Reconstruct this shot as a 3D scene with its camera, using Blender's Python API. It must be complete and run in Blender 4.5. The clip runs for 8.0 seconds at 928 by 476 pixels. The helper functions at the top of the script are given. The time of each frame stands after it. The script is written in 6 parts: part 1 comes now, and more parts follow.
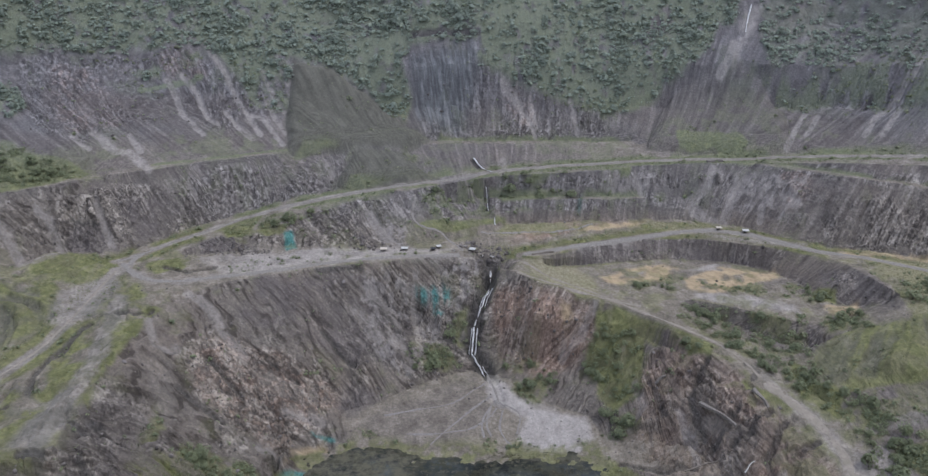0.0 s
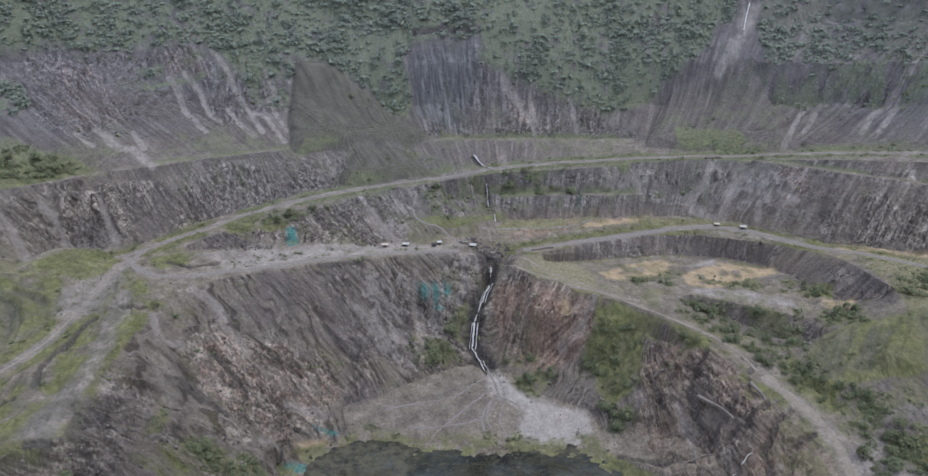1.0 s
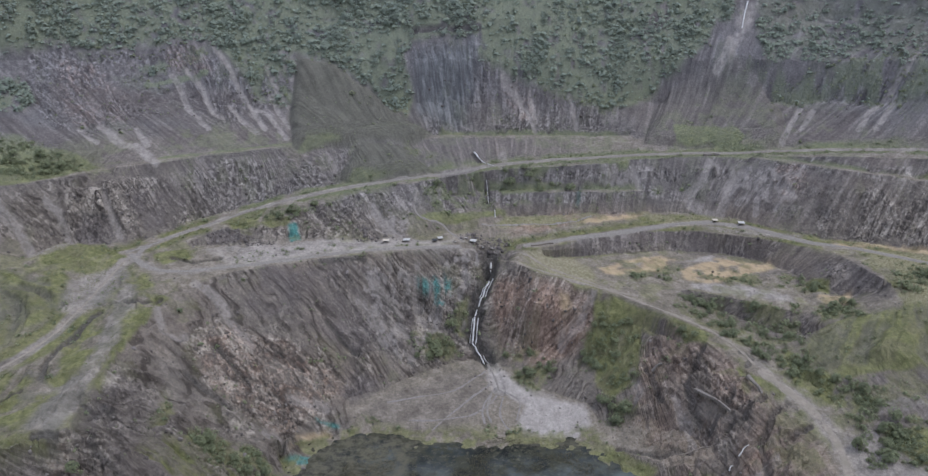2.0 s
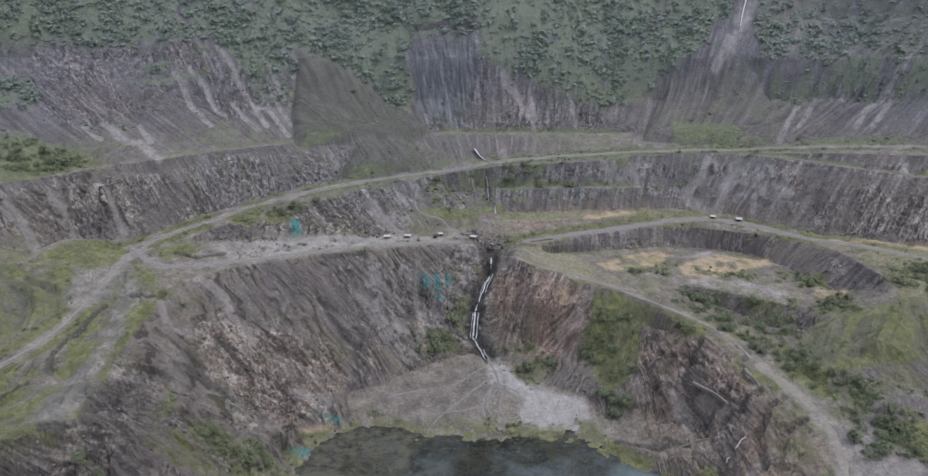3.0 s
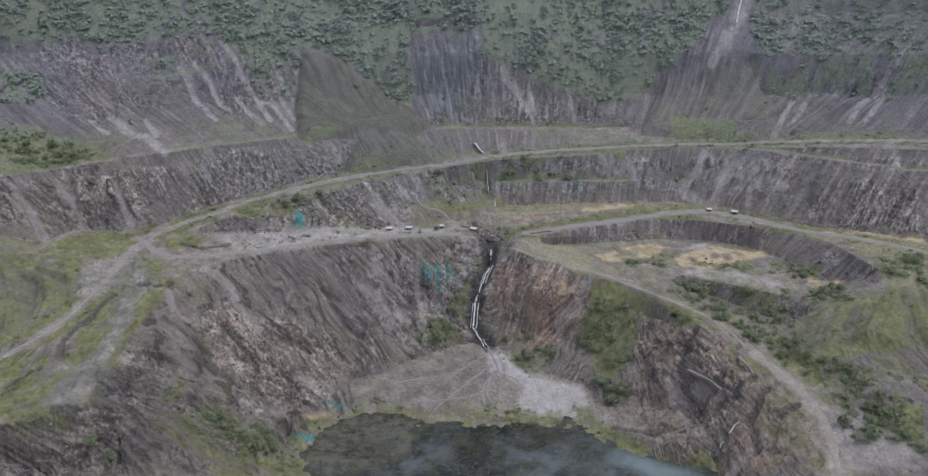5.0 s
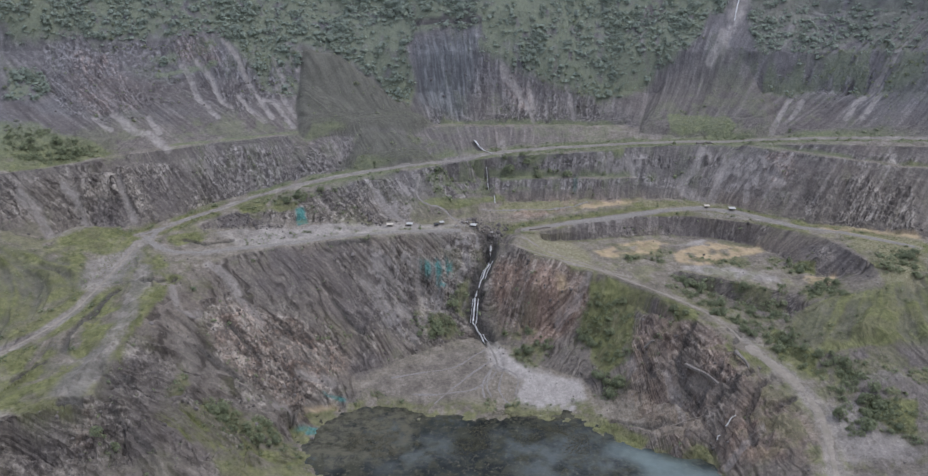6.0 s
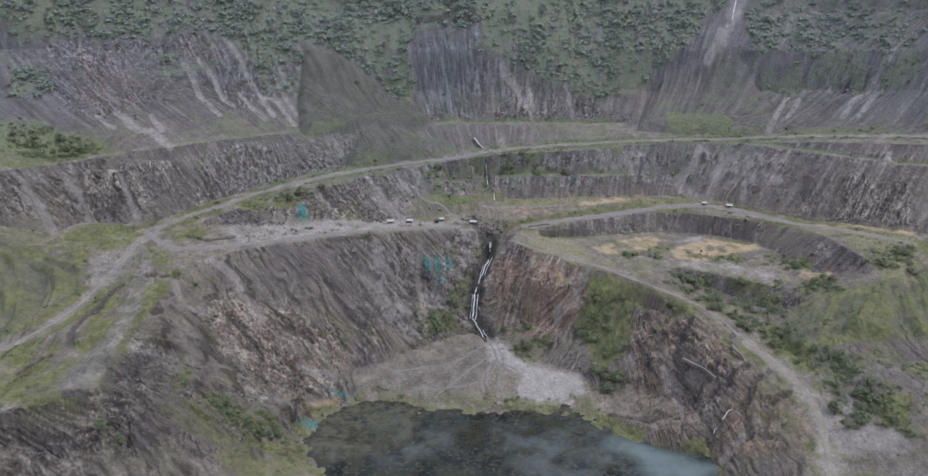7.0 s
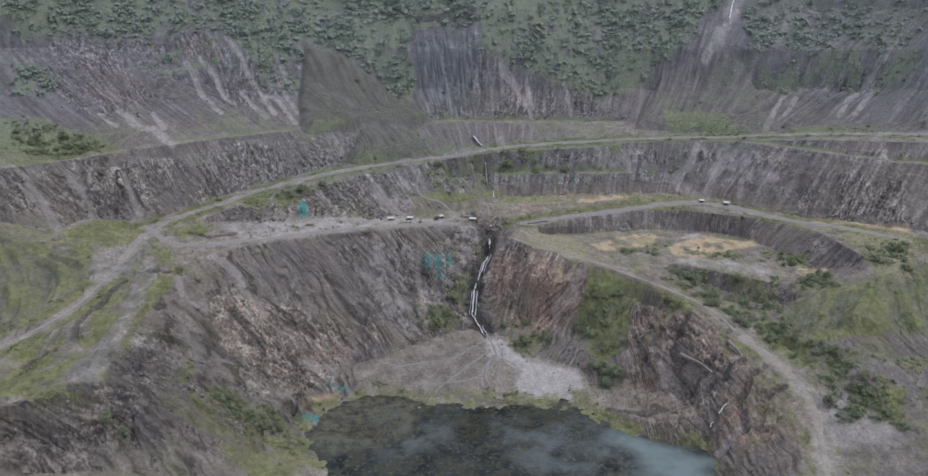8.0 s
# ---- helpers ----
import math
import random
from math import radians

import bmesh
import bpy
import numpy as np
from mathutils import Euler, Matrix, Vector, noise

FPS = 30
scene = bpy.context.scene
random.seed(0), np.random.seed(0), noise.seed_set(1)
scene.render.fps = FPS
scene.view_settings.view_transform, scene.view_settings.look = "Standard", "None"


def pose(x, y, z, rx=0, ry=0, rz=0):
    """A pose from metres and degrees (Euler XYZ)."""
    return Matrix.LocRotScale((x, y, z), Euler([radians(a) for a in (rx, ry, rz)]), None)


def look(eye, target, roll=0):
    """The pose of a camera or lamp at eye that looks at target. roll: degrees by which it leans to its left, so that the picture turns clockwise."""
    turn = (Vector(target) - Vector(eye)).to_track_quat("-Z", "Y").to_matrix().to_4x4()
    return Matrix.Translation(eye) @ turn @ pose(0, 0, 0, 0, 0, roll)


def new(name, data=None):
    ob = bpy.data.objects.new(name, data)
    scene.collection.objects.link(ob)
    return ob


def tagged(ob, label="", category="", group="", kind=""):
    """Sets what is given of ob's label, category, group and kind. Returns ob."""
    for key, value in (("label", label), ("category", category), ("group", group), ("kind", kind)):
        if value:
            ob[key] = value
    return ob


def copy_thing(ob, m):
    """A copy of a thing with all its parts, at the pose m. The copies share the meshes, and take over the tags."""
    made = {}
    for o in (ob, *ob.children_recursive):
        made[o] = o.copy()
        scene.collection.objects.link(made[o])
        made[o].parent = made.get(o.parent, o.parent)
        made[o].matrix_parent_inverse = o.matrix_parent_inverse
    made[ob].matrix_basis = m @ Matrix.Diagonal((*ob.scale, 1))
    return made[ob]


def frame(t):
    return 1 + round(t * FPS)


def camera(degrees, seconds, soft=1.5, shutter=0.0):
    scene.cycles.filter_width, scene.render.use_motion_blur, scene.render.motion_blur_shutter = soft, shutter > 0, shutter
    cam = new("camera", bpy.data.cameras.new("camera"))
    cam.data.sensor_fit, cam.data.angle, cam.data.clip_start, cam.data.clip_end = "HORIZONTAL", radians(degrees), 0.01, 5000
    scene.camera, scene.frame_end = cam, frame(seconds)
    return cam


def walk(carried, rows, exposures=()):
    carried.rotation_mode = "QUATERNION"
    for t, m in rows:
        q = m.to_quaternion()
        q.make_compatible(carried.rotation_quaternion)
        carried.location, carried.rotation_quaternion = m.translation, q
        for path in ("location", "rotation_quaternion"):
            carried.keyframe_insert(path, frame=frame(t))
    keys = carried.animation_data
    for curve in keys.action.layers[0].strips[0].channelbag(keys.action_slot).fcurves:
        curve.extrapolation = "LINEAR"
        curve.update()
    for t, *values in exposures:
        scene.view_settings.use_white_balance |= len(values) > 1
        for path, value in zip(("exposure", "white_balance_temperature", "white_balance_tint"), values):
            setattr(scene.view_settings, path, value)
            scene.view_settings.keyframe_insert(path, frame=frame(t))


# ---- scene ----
cam = camera(60.8, 8.0, soft=1.4)
PATH = [
    (0, look((1.41, 49.89, 300.17), (5.04, 422.26, 154.13), 0.31)),
    (0.5, look((1.31, 46.79, 300.07), (4.87, 419.09, 153.85), 0.30)),
    (1, look((1.19, 43.69, 299.98), (4.70, 415.91, 153.56), 0.30)),
    (1.5, look((1.06, 40.59, 299.90), (4.53, 412.72, 153.26), 0.29)),
    (3, look((0.61, 31.26, 299.76), (4.04, 403.10, 152.38), 0.30)),
    (3.5, look((0.45, 28.14, 299.74), (3.90, 399.88, 152.09), 0.31)),
    (4, look((0.29, 25.02, 299.72), (3.76, 396.66, 151.83), 0.32)),
    (4.5, look((0.13, 21.90, 299.71), (3.65, 393.45, 151.58), 0.33)),
    (6, look((-0.35, 12.53, 299.70), (3.43, 383.83, 150.98), 0.36)),
    (6.5, look((-0.49, 9.40, 299.69), (3.40, 380.65, 150.84), 0.38)),
    (7, look((-0.62, 6.27, 299.69), (3.41, 377.48, 150.74), 0.39)),
    (7.5, look((-0.74, 3.14, 299.68), (3.44, 374.32, 150.68), 0.40)),
    (8, look((-0.85, 0.00, 299.67), (3.52, 371.19, 150.66), 0.41)),
]
walk(cam, PATH)


# ---- daylight: bright overcast, the sun behind thin cloud high over the east side ----
SUN_ELEVATION, SUN_AZIMUTH = radians(62), radians(100)
world = bpy.data.worlds.new("overcast_sky")
scene.world = world
world.use_nodes = True
sky = world.node_tree.nodes.new("ShaderNodeTexSky")
sky.sky_type, sky.sun_disc = "NISHITA", False
sky.sun_elevation, sky.sun_rotation = SUN_ELEVATION, SUN_AZIMUTH
sky.air_density, sky.dust_density, sky.ozone_density = 1.0, 4.0, 1.0
backdrop = world.node_tree.nodes["Background"]
backdrop.inputs[1].default_value = 0.10
cloud = world.node_tree.nodes.new("ShaderNodeMixRGB")
cloud.inputs[0].default_value = 0.75
cloud.inputs[2].default_value = (11.4, 12.6, 16.4, 1)
world.node_tree.links.new(sky.outputs[0], cloud.inputs[1])
world.node_tree.links.new(cloud.outputs[0], backdrop.inputs[0])
sun = new("sun", bpy.data.lights.new("sun", "SUN"))
sun.data.energy, sun.data.angle, sun.data.color = 1.5, radians(18), (1.0, 0.985, 0.96)
sun.matrix_world = look((math.sin(SUN_AZIMUTH) * 500, math.cos(SUN_AZIMUTH) * 500, 500 * math.tan(SUN_ELEVATION)), (0, 0, 0))
scene.view_settings.exposure = -0.03


# ---- materials ----
def hexa(r, g, b):
    return (r, g, b, 1.0)


class Mat:
    """A small writer of node materials."""

    def __init__(self, name, rough=0.9):
        self.m = bpy.data.materials.new(name)
        self.m.use_nodes = True
        self.t = self.m.node_tree
        self.b = self.t.nodes["Principled BSDF"]
        self.b.inputs["Roughness"].default_value = rough
        self.b.inputs["Specular IOR Level"].default_value = 0.2
        self.where = self.t.nodes.new("ShaderNodeNewGeometry").outputs["Position"]

    def link(self, a, b):
        self.t.links.new(a, b)

    def noise(self, scale, detail=4.0, rough=0.6, stretch=None):
        n = self.t.nodes.new("ShaderNodeTexNoise")
        n.inputs["Scale"].default_value, n.inputs["Detail"].default_value = scale, detail
        n.inputs["Roughness"].default_value = rough
        src = self.where
        if stretch:
            v = self.t.nodes.new("ShaderNodeVectorMath")
            v.operation = "MULTIPLY"
            v.inputs[1].default_value = stretch
            self.link(src, v.inputs[0])
            src = v.outputs[0]
        self.link(src, n.inputs["Vector"])
        return n.outputs["Fac"]

    def layers(self, level, fine, along):
        """Tilted rock beds: noise that changes fast across them and slowly along them."""
        c = self.t.nodes.new("ShaderNodeCombineXYZ")
        p = self.t.nodes.new("ShaderNodeSeparateXYZ")
        self.link(self.where, p.inputs[0])
        for slot, (v, s) in zip(c.inputs, ((level, fine), (p.outputs[0], along), (p.outputs[1], along))):
            self.link(self.math("MULTIPLY", v, s), slot)
        n = self.t.nodes.new("ShaderNodeTexNoise")
        n.inputs["Scale"].default_value, n.inputs["Detail"].default_value = 1.0, 5.0
        self.link(c.outputs[0], n.inputs["Vector"])
        return n.outputs["Fac"]

    def runs(self, fine, along):
        """Wash marks down the fall lines: noise over the heads of the lines, drifting slowly with height."""
        c = self.t.nodes.new("ShaderNodeCombineXYZ")
        p = self.t.nodes.new("ShaderNodeSeparateXYZ")
        self.link(self.where, p.inputs[0])
        for slot, (v, s) in zip(c.inputs, ((self.attr("su"), fine), (self.attr("sv"), fine), (p.outputs[2], along))):
            self.link(self.math("MULTIPLY", v, s), slot)
        n = self.t.nodes.new("ShaderNodeTexNoise")
        n.inputs["Scale"].default_value, n.inputs["Detail"].default_value = 1.0, 5.0
        self.link(c.outputs[0], n.inputs["Vector"])
        return n.outputs["Fac"]

    def cells(self, scale):
        """Broken rock: a value for each block."""
        n = self.t.nodes.new("ShaderNodeTexVoronoi")
        n.inputs["Scale"].default_value = scale
        v = self.t.nodes.new("ShaderNodeVectorMath")
        v.operation = "MULTIPLY"
        v.inputs[1].default_value = (1.0, 1.0, 0.55)
        self.link(self.where, v.inputs[0])
        self.link(v.outputs[0], n.inputs["Vector"])
        return self.red(n.outputs["Color"])

    def red(self, col):
        r = self.t.nodes.new("ShaderNodeSeparateColor")
        self.link(col, r.inputs[0])
        return r.outputs[0]

    def attr(self, name):
        a = self.t.nodes.new("ShaderNodeAttribute")
        a.attribute_name = name
        return a.outputs["Fac"]

    def island(self):
        return self.t.nodes.new("ShaderNodeNewGeometry").outputs["Random Per Island"]

    def ramp(self, fac, *stops):
        r = self.t.nodes.new("ShaderNodeValToRGB")
        e = r.color_ramp.elements
        while len(e) < len(stops):
            e.new(0.5)
        for el, (p, col) in zip(e, stops):
            el.position, el.color = p, col if not isinstance(col, (int, float)) else (col, col, col, 1)
        self.link(fac, r.inputs[0])
        return r.outputs[0]

    def math(self, op, a, b):
        n = self.t.nodes.new("ShaderNodeMath")
        n.operation = op
        for s, v in zip(n.inputs, (a, b)):
            if isinstance(v, (int, float)):
                s.default_value = v
            else:
                self.link(v, s)
        return n.outputs[0]

    def mix(self, fac, a, b, mode="MIX"):
        n = self.t.nodes.new("ShaderNodeMixRGB")
        n.blend_type = mode
        for s, v in zip(n.inputs, (fac, a, b)):
            if isinstance(v, (int, float)):
                s.default_value = v
            elif isinstance(v, tuple):
                s.default_value = v
            else:
                self.link(v, s)
        return n.outputs[0]

    def color(self, c):
        if isinstance(c, tuple):
            self.b.inputs["Base Color"].default_value = c
        else:
            self.link(c, self.b.inputs["Base Color"])
        return self

    def bump(self, h, strength=0.5, distance=0.5):
        n = self.t.nodes.new("ShaderNodeBump")
        n.inputs["Strength"].default_value, n.inputs["Distance"].default_value = strength, distance
        self.link(h, n.inputs["Height"])
        self.link(n.outputs[0], self.b.inputs["Normal"])
        return self


def ground_material():
    k = Mat("weathered_mine_ground", 0.95)
    fine, mid, big = k.noise(0.55, 8, 0.72), k.noise(0.11, 6, 0.65), k.noise(0.02, 4)
    cells, chips = k.cells(0.30), k.cells(0.75)
    steep, crag, slaty = k.attr("steep"), k.attr("crag"), k.attr("slaty")
    beds = k.layers(k.attr("bed"), 0.42, 0.06)
    wash = k.runs(0.26, 0.035)
    grain = k.mix(k.math("MULTIPLY", slaty, 0.8), wash, beds)
    mixed = k.math("ADD", k.math("MULTIPLY", grain, 0.40), k.math("ADD", k.math("MULTIPLY", fine, 0.34), k.math("MULTIPLY", mid, 0.26)))
    rock = k.ramp(mixed, (0.40, hexa(0.086, 0.078, 0.075)), (0.48, hexa(0.128, 0.116, 0.109)), (0.54, hexa(0.166, 0.150, 0.139)), (0.63, hexa(0.29, 0.265, 0.242)))
    rock = k.mix(k.ramp(big, (0.4, 0.0), (0.7, 0.5)), rock, k.ramp(mixed, (0.41, hexa(0.092, 0.074, 0.065)), (0.62, hexa(0.25, 0.204, 0.175))))
    rock = k.mix(k.ramp(mid, (0.5, 0.0), (0.64, 0.6)), rock, k.mix(1.0, rock, hexa(0.68, 0.67, 0.70), "MULTIPLY"))
    splinter = k.math("ADD", k.math("MULTIPLY", k.mix(slaty, k.runs(0.34, 0.045), k.layers(k.attr("bed"), 0.36, 0.07)), 0.66), k.math("ADD", k.math("MULTIPLY", chips, 0.14), k.math("MULTIPLY", fine, 0.20)))
    face = k.ramp(splinter, (0.405, hexa(0.055, 0.049, 0.048)), (0.46, hexa(0.116, 0.105, 0.099)), (0.52, hexa(0.178, 0.162, 0.151)), (0.57, hexa(0.255, 0.234, 0.217)), (0.64, hexa(0.40, 0.372, 0.346)))
    face = k.mix(0.6, face, k.ramp(cells, (0.0, hexa(0.70, 0.69, 0.70)), (1.0, hexa(1.22, 1.2, 1.18))), "MULTIPLY")
    # Crag contrast is cut where upper is strong, as haze put into the colour.
    rock = k.mix(k.math("MULTIPLY", k.ramp(k.math("MULTIPLY", crag, k.math("ADD", mid, 0.5)), (0.1, 0.0), (0.65, 0.85)), k.math("SUBTRACT", 1.0, k.math("MULTIPLY", k.attr("upper"), 0.35))), rock, face)
    rock = k.mix(k.math("MULTIPLY", slaty, k.ramp(beds, (0.38, 0.75), (0.47, 0.0))), rock, k.mix(1.0, rock, hexa(0.45, 0.43, 0.42), "MULTIPLY"))
    shards = k.ramp(k.noise(0.20, 6, 0.72), (0.44, 0.15), (0.57, 1.0))
    rock = k.mix(k.math("MULTIPLY", k.math("MULTIPLY", k.attr("tan"), 1.0), shards), rock, k.ramp(splinter, (0.42, hexa(0.104, 0.080, 0.070)), (0.50, hexa(0.198, 0.153, 0.132)), (0.56, hexa(0.285, 0.227, 0.197)), (0.64, hexa(0.43, 0.36, 0.315))))
    # Bluish haze of distance, multiplied into the rock colour.
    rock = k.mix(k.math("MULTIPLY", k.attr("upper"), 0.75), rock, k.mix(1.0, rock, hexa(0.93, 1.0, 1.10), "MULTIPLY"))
    rock = k.mix(k.math("MULTIPLY", k.attr("bluff"), 0.75), rock, k.ramp(k.runs(0.5, 0.05), (0.38, hexa(0.070, 0.075, 0.078)), (0.52, hexa(0.122, 0.130, 0.134)), (0.66, hexa(0.21, 0.22, 0.222))))
    soil = k.ramp(k.math("ADD", k.math("MULTIPLY", mid, 0.5), k.math("MULTIPLY", fine, 0.5)), (0.36, hexa(0.098, 0.088, 0.076)), (0.5, hexa(0.182, 0.163, 0.142)), (0.64, hexa(0.30, 0.272, 0.242)))
    col = k.mix(k.ramp(steep, (0.25, 0.0), (0.55, 1.0)), soil, rock)
    # The same haze tint over rock and soil: cool far up, warm below.
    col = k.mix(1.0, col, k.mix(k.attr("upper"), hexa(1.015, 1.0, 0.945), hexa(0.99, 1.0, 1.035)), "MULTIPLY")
    col = k.mix(k.math("MULTIPLY", k.attr("dark"), 0.65), col, k.ramp(k.mix(k.math("MULTIPLY", crag, 0.6), mixed, splinter), (0.38, hexa(0.066, 0.058, 0.057)), (0.52, hexa(0.120, 0.106, 0.104)), (0.64, hexa(0.21, 0.188, 0.182))))
    col = k.mix(k.math("MULTIPLY", k.attr("rust"), 0.85), col, k.ramp(k.mix(0.5, mixed, splinter), (0.40, hexa(0.110, 0.076, 0.062)), (0.5, hexa(0.235, 0.165, 0.130)), (0.60, hexa(0.40, 0.30, 0.24))))
    col = k.mix(k.attr("pale"), col, k.ramp(k.math("ADD", k.math("MULTIPLY", mid, 0.5), k.math("MULTIPLY", fine, 0.5)), (0.38, hexa(0.235, 0.217, 0.205)), (0.62, hexa(0.42, 0.392, 0.37))))
    col = k.mix(k.attr("ochre"), col, k.ramp(mid, (0.3, hexa(0.25, 0.195, 0.13)), (0.7, hexa(0.47, 0.37, 0.24))))
    col = k.mix(k.attr("copper"), col, k.ramp(fine, (0.38, hexa(0.032, 0.105, 0.102)), (0.62, hexa(0.095, 0.245, 0.228))))
    col = k.mix(k.attr("fan"), col, k.ramp(mixed, (0.40, hexa(0.076, 0.075, 0.064)), (0.60, hexa(0.142, 0.138, 0.118))))
    green = k.ramp(k.math("ADD", k.math("MULTIPLY", k.noise(0.3, 7, 0.75), 0.6), k.math("MULTIPLY", mid, 0.4)), (0.38, hexa(0.086, 0.092, 0.043)), (0.5, hexa(0.143, 0.150, 0.070)), (0.62, hexa(0.225, 0.226, 0.106)))
    green = k.mix(k.ramp(k.noise(0.06, 4, 0.65), (0.45, 0.0), (0.62, 0.6)), green, k.ramp(fine, (0.36, hexa(0.095, 0.090, 0.056)), (0.64, hexa(0.18, 0.168, 0.108))))
    # Far greens are paled and greyed, again haze put into the colour.
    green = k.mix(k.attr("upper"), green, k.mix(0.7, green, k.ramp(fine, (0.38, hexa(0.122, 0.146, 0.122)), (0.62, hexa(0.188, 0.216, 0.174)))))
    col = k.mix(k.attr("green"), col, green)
    col = k.mix(k.attr("dry"), col, k.ramp(fine, (0.36, hexa(0.165, 0.150, 0.094)), (0.5, hexa(0.225, 0.208, 0.135)), (0.64, hexa(0.32, 0.295, 0.205))))
    # Near-black: damp rock at the falls, and crevice shade painted into the cuts.
    col = k.mix(k.math("MULTIPLY", k.attr("wet_and_shade"), 0.75), col, k.ramp(fine, (0.38, hexa(0.028, 0.028, 0.028)), (0.65, hexa(0.085, 0.08, 0.075))))
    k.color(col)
    relief = k.math("ADD", fine, k.math("MULTIPLY", k.math("MULTIPLY", slaty, beds), 1.1))
    return k.bump(k.math("ADD", relief, k.math("MULTIPLY", k.math("MULTIPLY", crag, cells), 0.8)), 0.8, 1.2).m


def water_material():
    k = Mat("murky_pond_water", 0.25)
    n, s = k.noise(0.028, 4, 0.6), k.noise(0.09, 5, 0.7)
    col = k.ramp(n, (0.40, hexa(0.010, 0.012, 0.011)), (0.58, hexa(0.028, 0.033, 0.031)), (0.72, hexa(0.085, 0.10, 0.10)))
    col = k.mix(k.ramp(s, (0.46, 0.0), (0.55, 0.9)), col, hexa(0.040, 0.041, 0.027))
    col = k.mix(k.ramp(k.noise(0.35, 6, 0.7), (0.54, 0.0), (0.63, 0.6)), col, hexa(0.11, 0.10, 0.068))
    col = k.mix(k.math("MULTIPLY", k.attr("veil"), k.ramp(k.noise(0.05, 5, 0.65), (0.40, 0.0), (0.64, 0.7))), col, hexa(0.105, 0.12, 0.12))
    col = k.mix(k.math("MULTIPLY", k.attr("murk"), k.ramp(k.noise(0.14, 6, 0.72), (0.40, 0.05), (0.58, 0.9))), col, hexa(0.098, 0.092, 0.066))
    col = k.mix(k.math("MULTIPLY", k.attr("milky"), k.ramp(n, (0.35, 0.3), (0.6, 0.8))), col, hexa(0.15, 0.19, 0.19))
    k.color(col)
    k.b.inputs["Specular IOR Level"].default_value = 0.12
    return k.bump(k.noise(1.2, 3), 0.05, 0.1).m


def road_material():
    k = Mat("packed_gravel_road", 0.95)
    k.color(k.mix(k.noise(0.06, 5), k.ramp(k.noise(0.8, 5), (0.38, hexa(0.15, 0.138, 0.126)), (0.62, hexa(0.29, 0.27, 0.25))), hexa(0.20, 0.187, 0.168)))
    return k.bump(k.noise(1.5, 5), 0.5, 0.3).m


def track_material():
    k = Mat("worn_earth_track", 0.95)
    k.color(k.mix(k.ramp(k.noise(0.15, 6, 0.7), (0.4, 0.0), (0.62, 0.8)), k.ramp(k.noise(0.6, 6, 0.7), (0.35, hexa(0.195, 0.17, 0.145)), (0.65, hexa(0.34, 0.305, 0.265))), hexa(0.195, 0.176, 0.14)))
    return k.bump(k.noise(1.2, 5), 0.6, 0.4).m


TRACK = track_material()


def leaf_material(name, dark, light, pale):
    k = Mat(name, 0.7)
    one = k.ramp(k.island(), (0.0, dark), (0.6, light), (1.0, pale))
    one = k.mix(k.ramp(k.noise(0.035, 4, 0.6), (0.42, 0.0), (0.62, 0.75)), one, k.mix(0.55, one, pale))
    k.color(k.mix(k.ramp(k.noise(0.07, 3), (0.42, 0.0), (0.62, 0.7)), one, k.mix(0.6, one, dark)))
    thin = k.t.nodes.new("ShaderNodeBsdfTranslucent")
    k.link(k.b.inputs["Base Color"].links[0].from_socket, thin.inputs["Color"])
    blend = k.t.nodes.new("ShaderNodeMixShader")
    blend.inputs[0].default_value = 0.4
    k.link(k.b.outputs[0], blend.inputs[1])
    k.link(thin.outputs[0], blend.inputs[2])
    k.link(blend.outputs[0], k.t.nodes["Material Output"].inputs["Surface"])
    return k.m


def plain_material(name, a, b, scale=3.0, rough=0.7, metal=0.0):
    k = Mat(name, rough)
    k.b.inputs["Metallic"].default_value = metal
    k.color(k.ramp(k.noise(scale, 5, 0.7), (0.35, a), (0.65, b)))
    return k.bump(k.noise(scale * 3, 4), 0.3, 0.05).m


def stone_material():
    k = Mat("broken_rock", 0.9)
    k.color(k.mix(k.ramp(k.noise(1.2, 5), (0.3, 0.5), (0.7, 0.0)), k.ramp(k.island(), (0.0, hexa(0.065, 0.058, 0.054)), (0.7, hexa(0.125, 0.112, 0.104)), (1.0, hexa(0.21, 0.19, 0.178))), hexa(0.10, 0.09, 0.09)))
    return k.m


def foam_material():
    k = Mat("white_falling_water", 0.35)
    k.color(k.ramp(k.noise(0.9, 5, 0.7, (1, 1, 0.25)), (0.35, hexa(0.34, 0.335, 0.33)), (0.62, hexa(0.74, 0.75, 0.76))))
    return k.m


GROUND, WATER, ROAD, STONE, FOAM = ground_material(), water_material(), road_material(), stone_material(), foam_material()
LEAF = leaf_material("shrub_leaves", hexa(0.125, 0.150, 0.096), hexa(0.190, 0.220, 0.134), hexa(0.285, 0.312, 0.182))
SAND = plain_material("pale_wet_sand", hexa(0.15, 0.138, 0.13), hexa(0.25, 0.234, 0.22), 0.8, 0.7)
# Distance haze is put into the leaf colour: paler and bluer than real foliage.
LEAF_HAZED = leaf_material("hazed_jungle_leaves", hexa(0.215, 0.258, 0.230), hexa(0.270, 0.320, 0.270), hexa(0.335, 0.382, 0.298))
BLADES = leaf_material("grass_blades", hexa(0.095, 0.105, 0.045), hexa(0.14, 0.15, 0.068), hexa(0.205, 0.208, 0.10))
REED = leaf_material("brown_water_weed", hexa(0.035, 0.036, 0.022), hexa(0.08, 0.075, 0.045), hexa(0.17, 0.15, 0.10))
BARK = plain_material("grey_bark", hexa(0.09, 0.075, 0.06), hexa(0.17, 0.15, 0.125), 4)
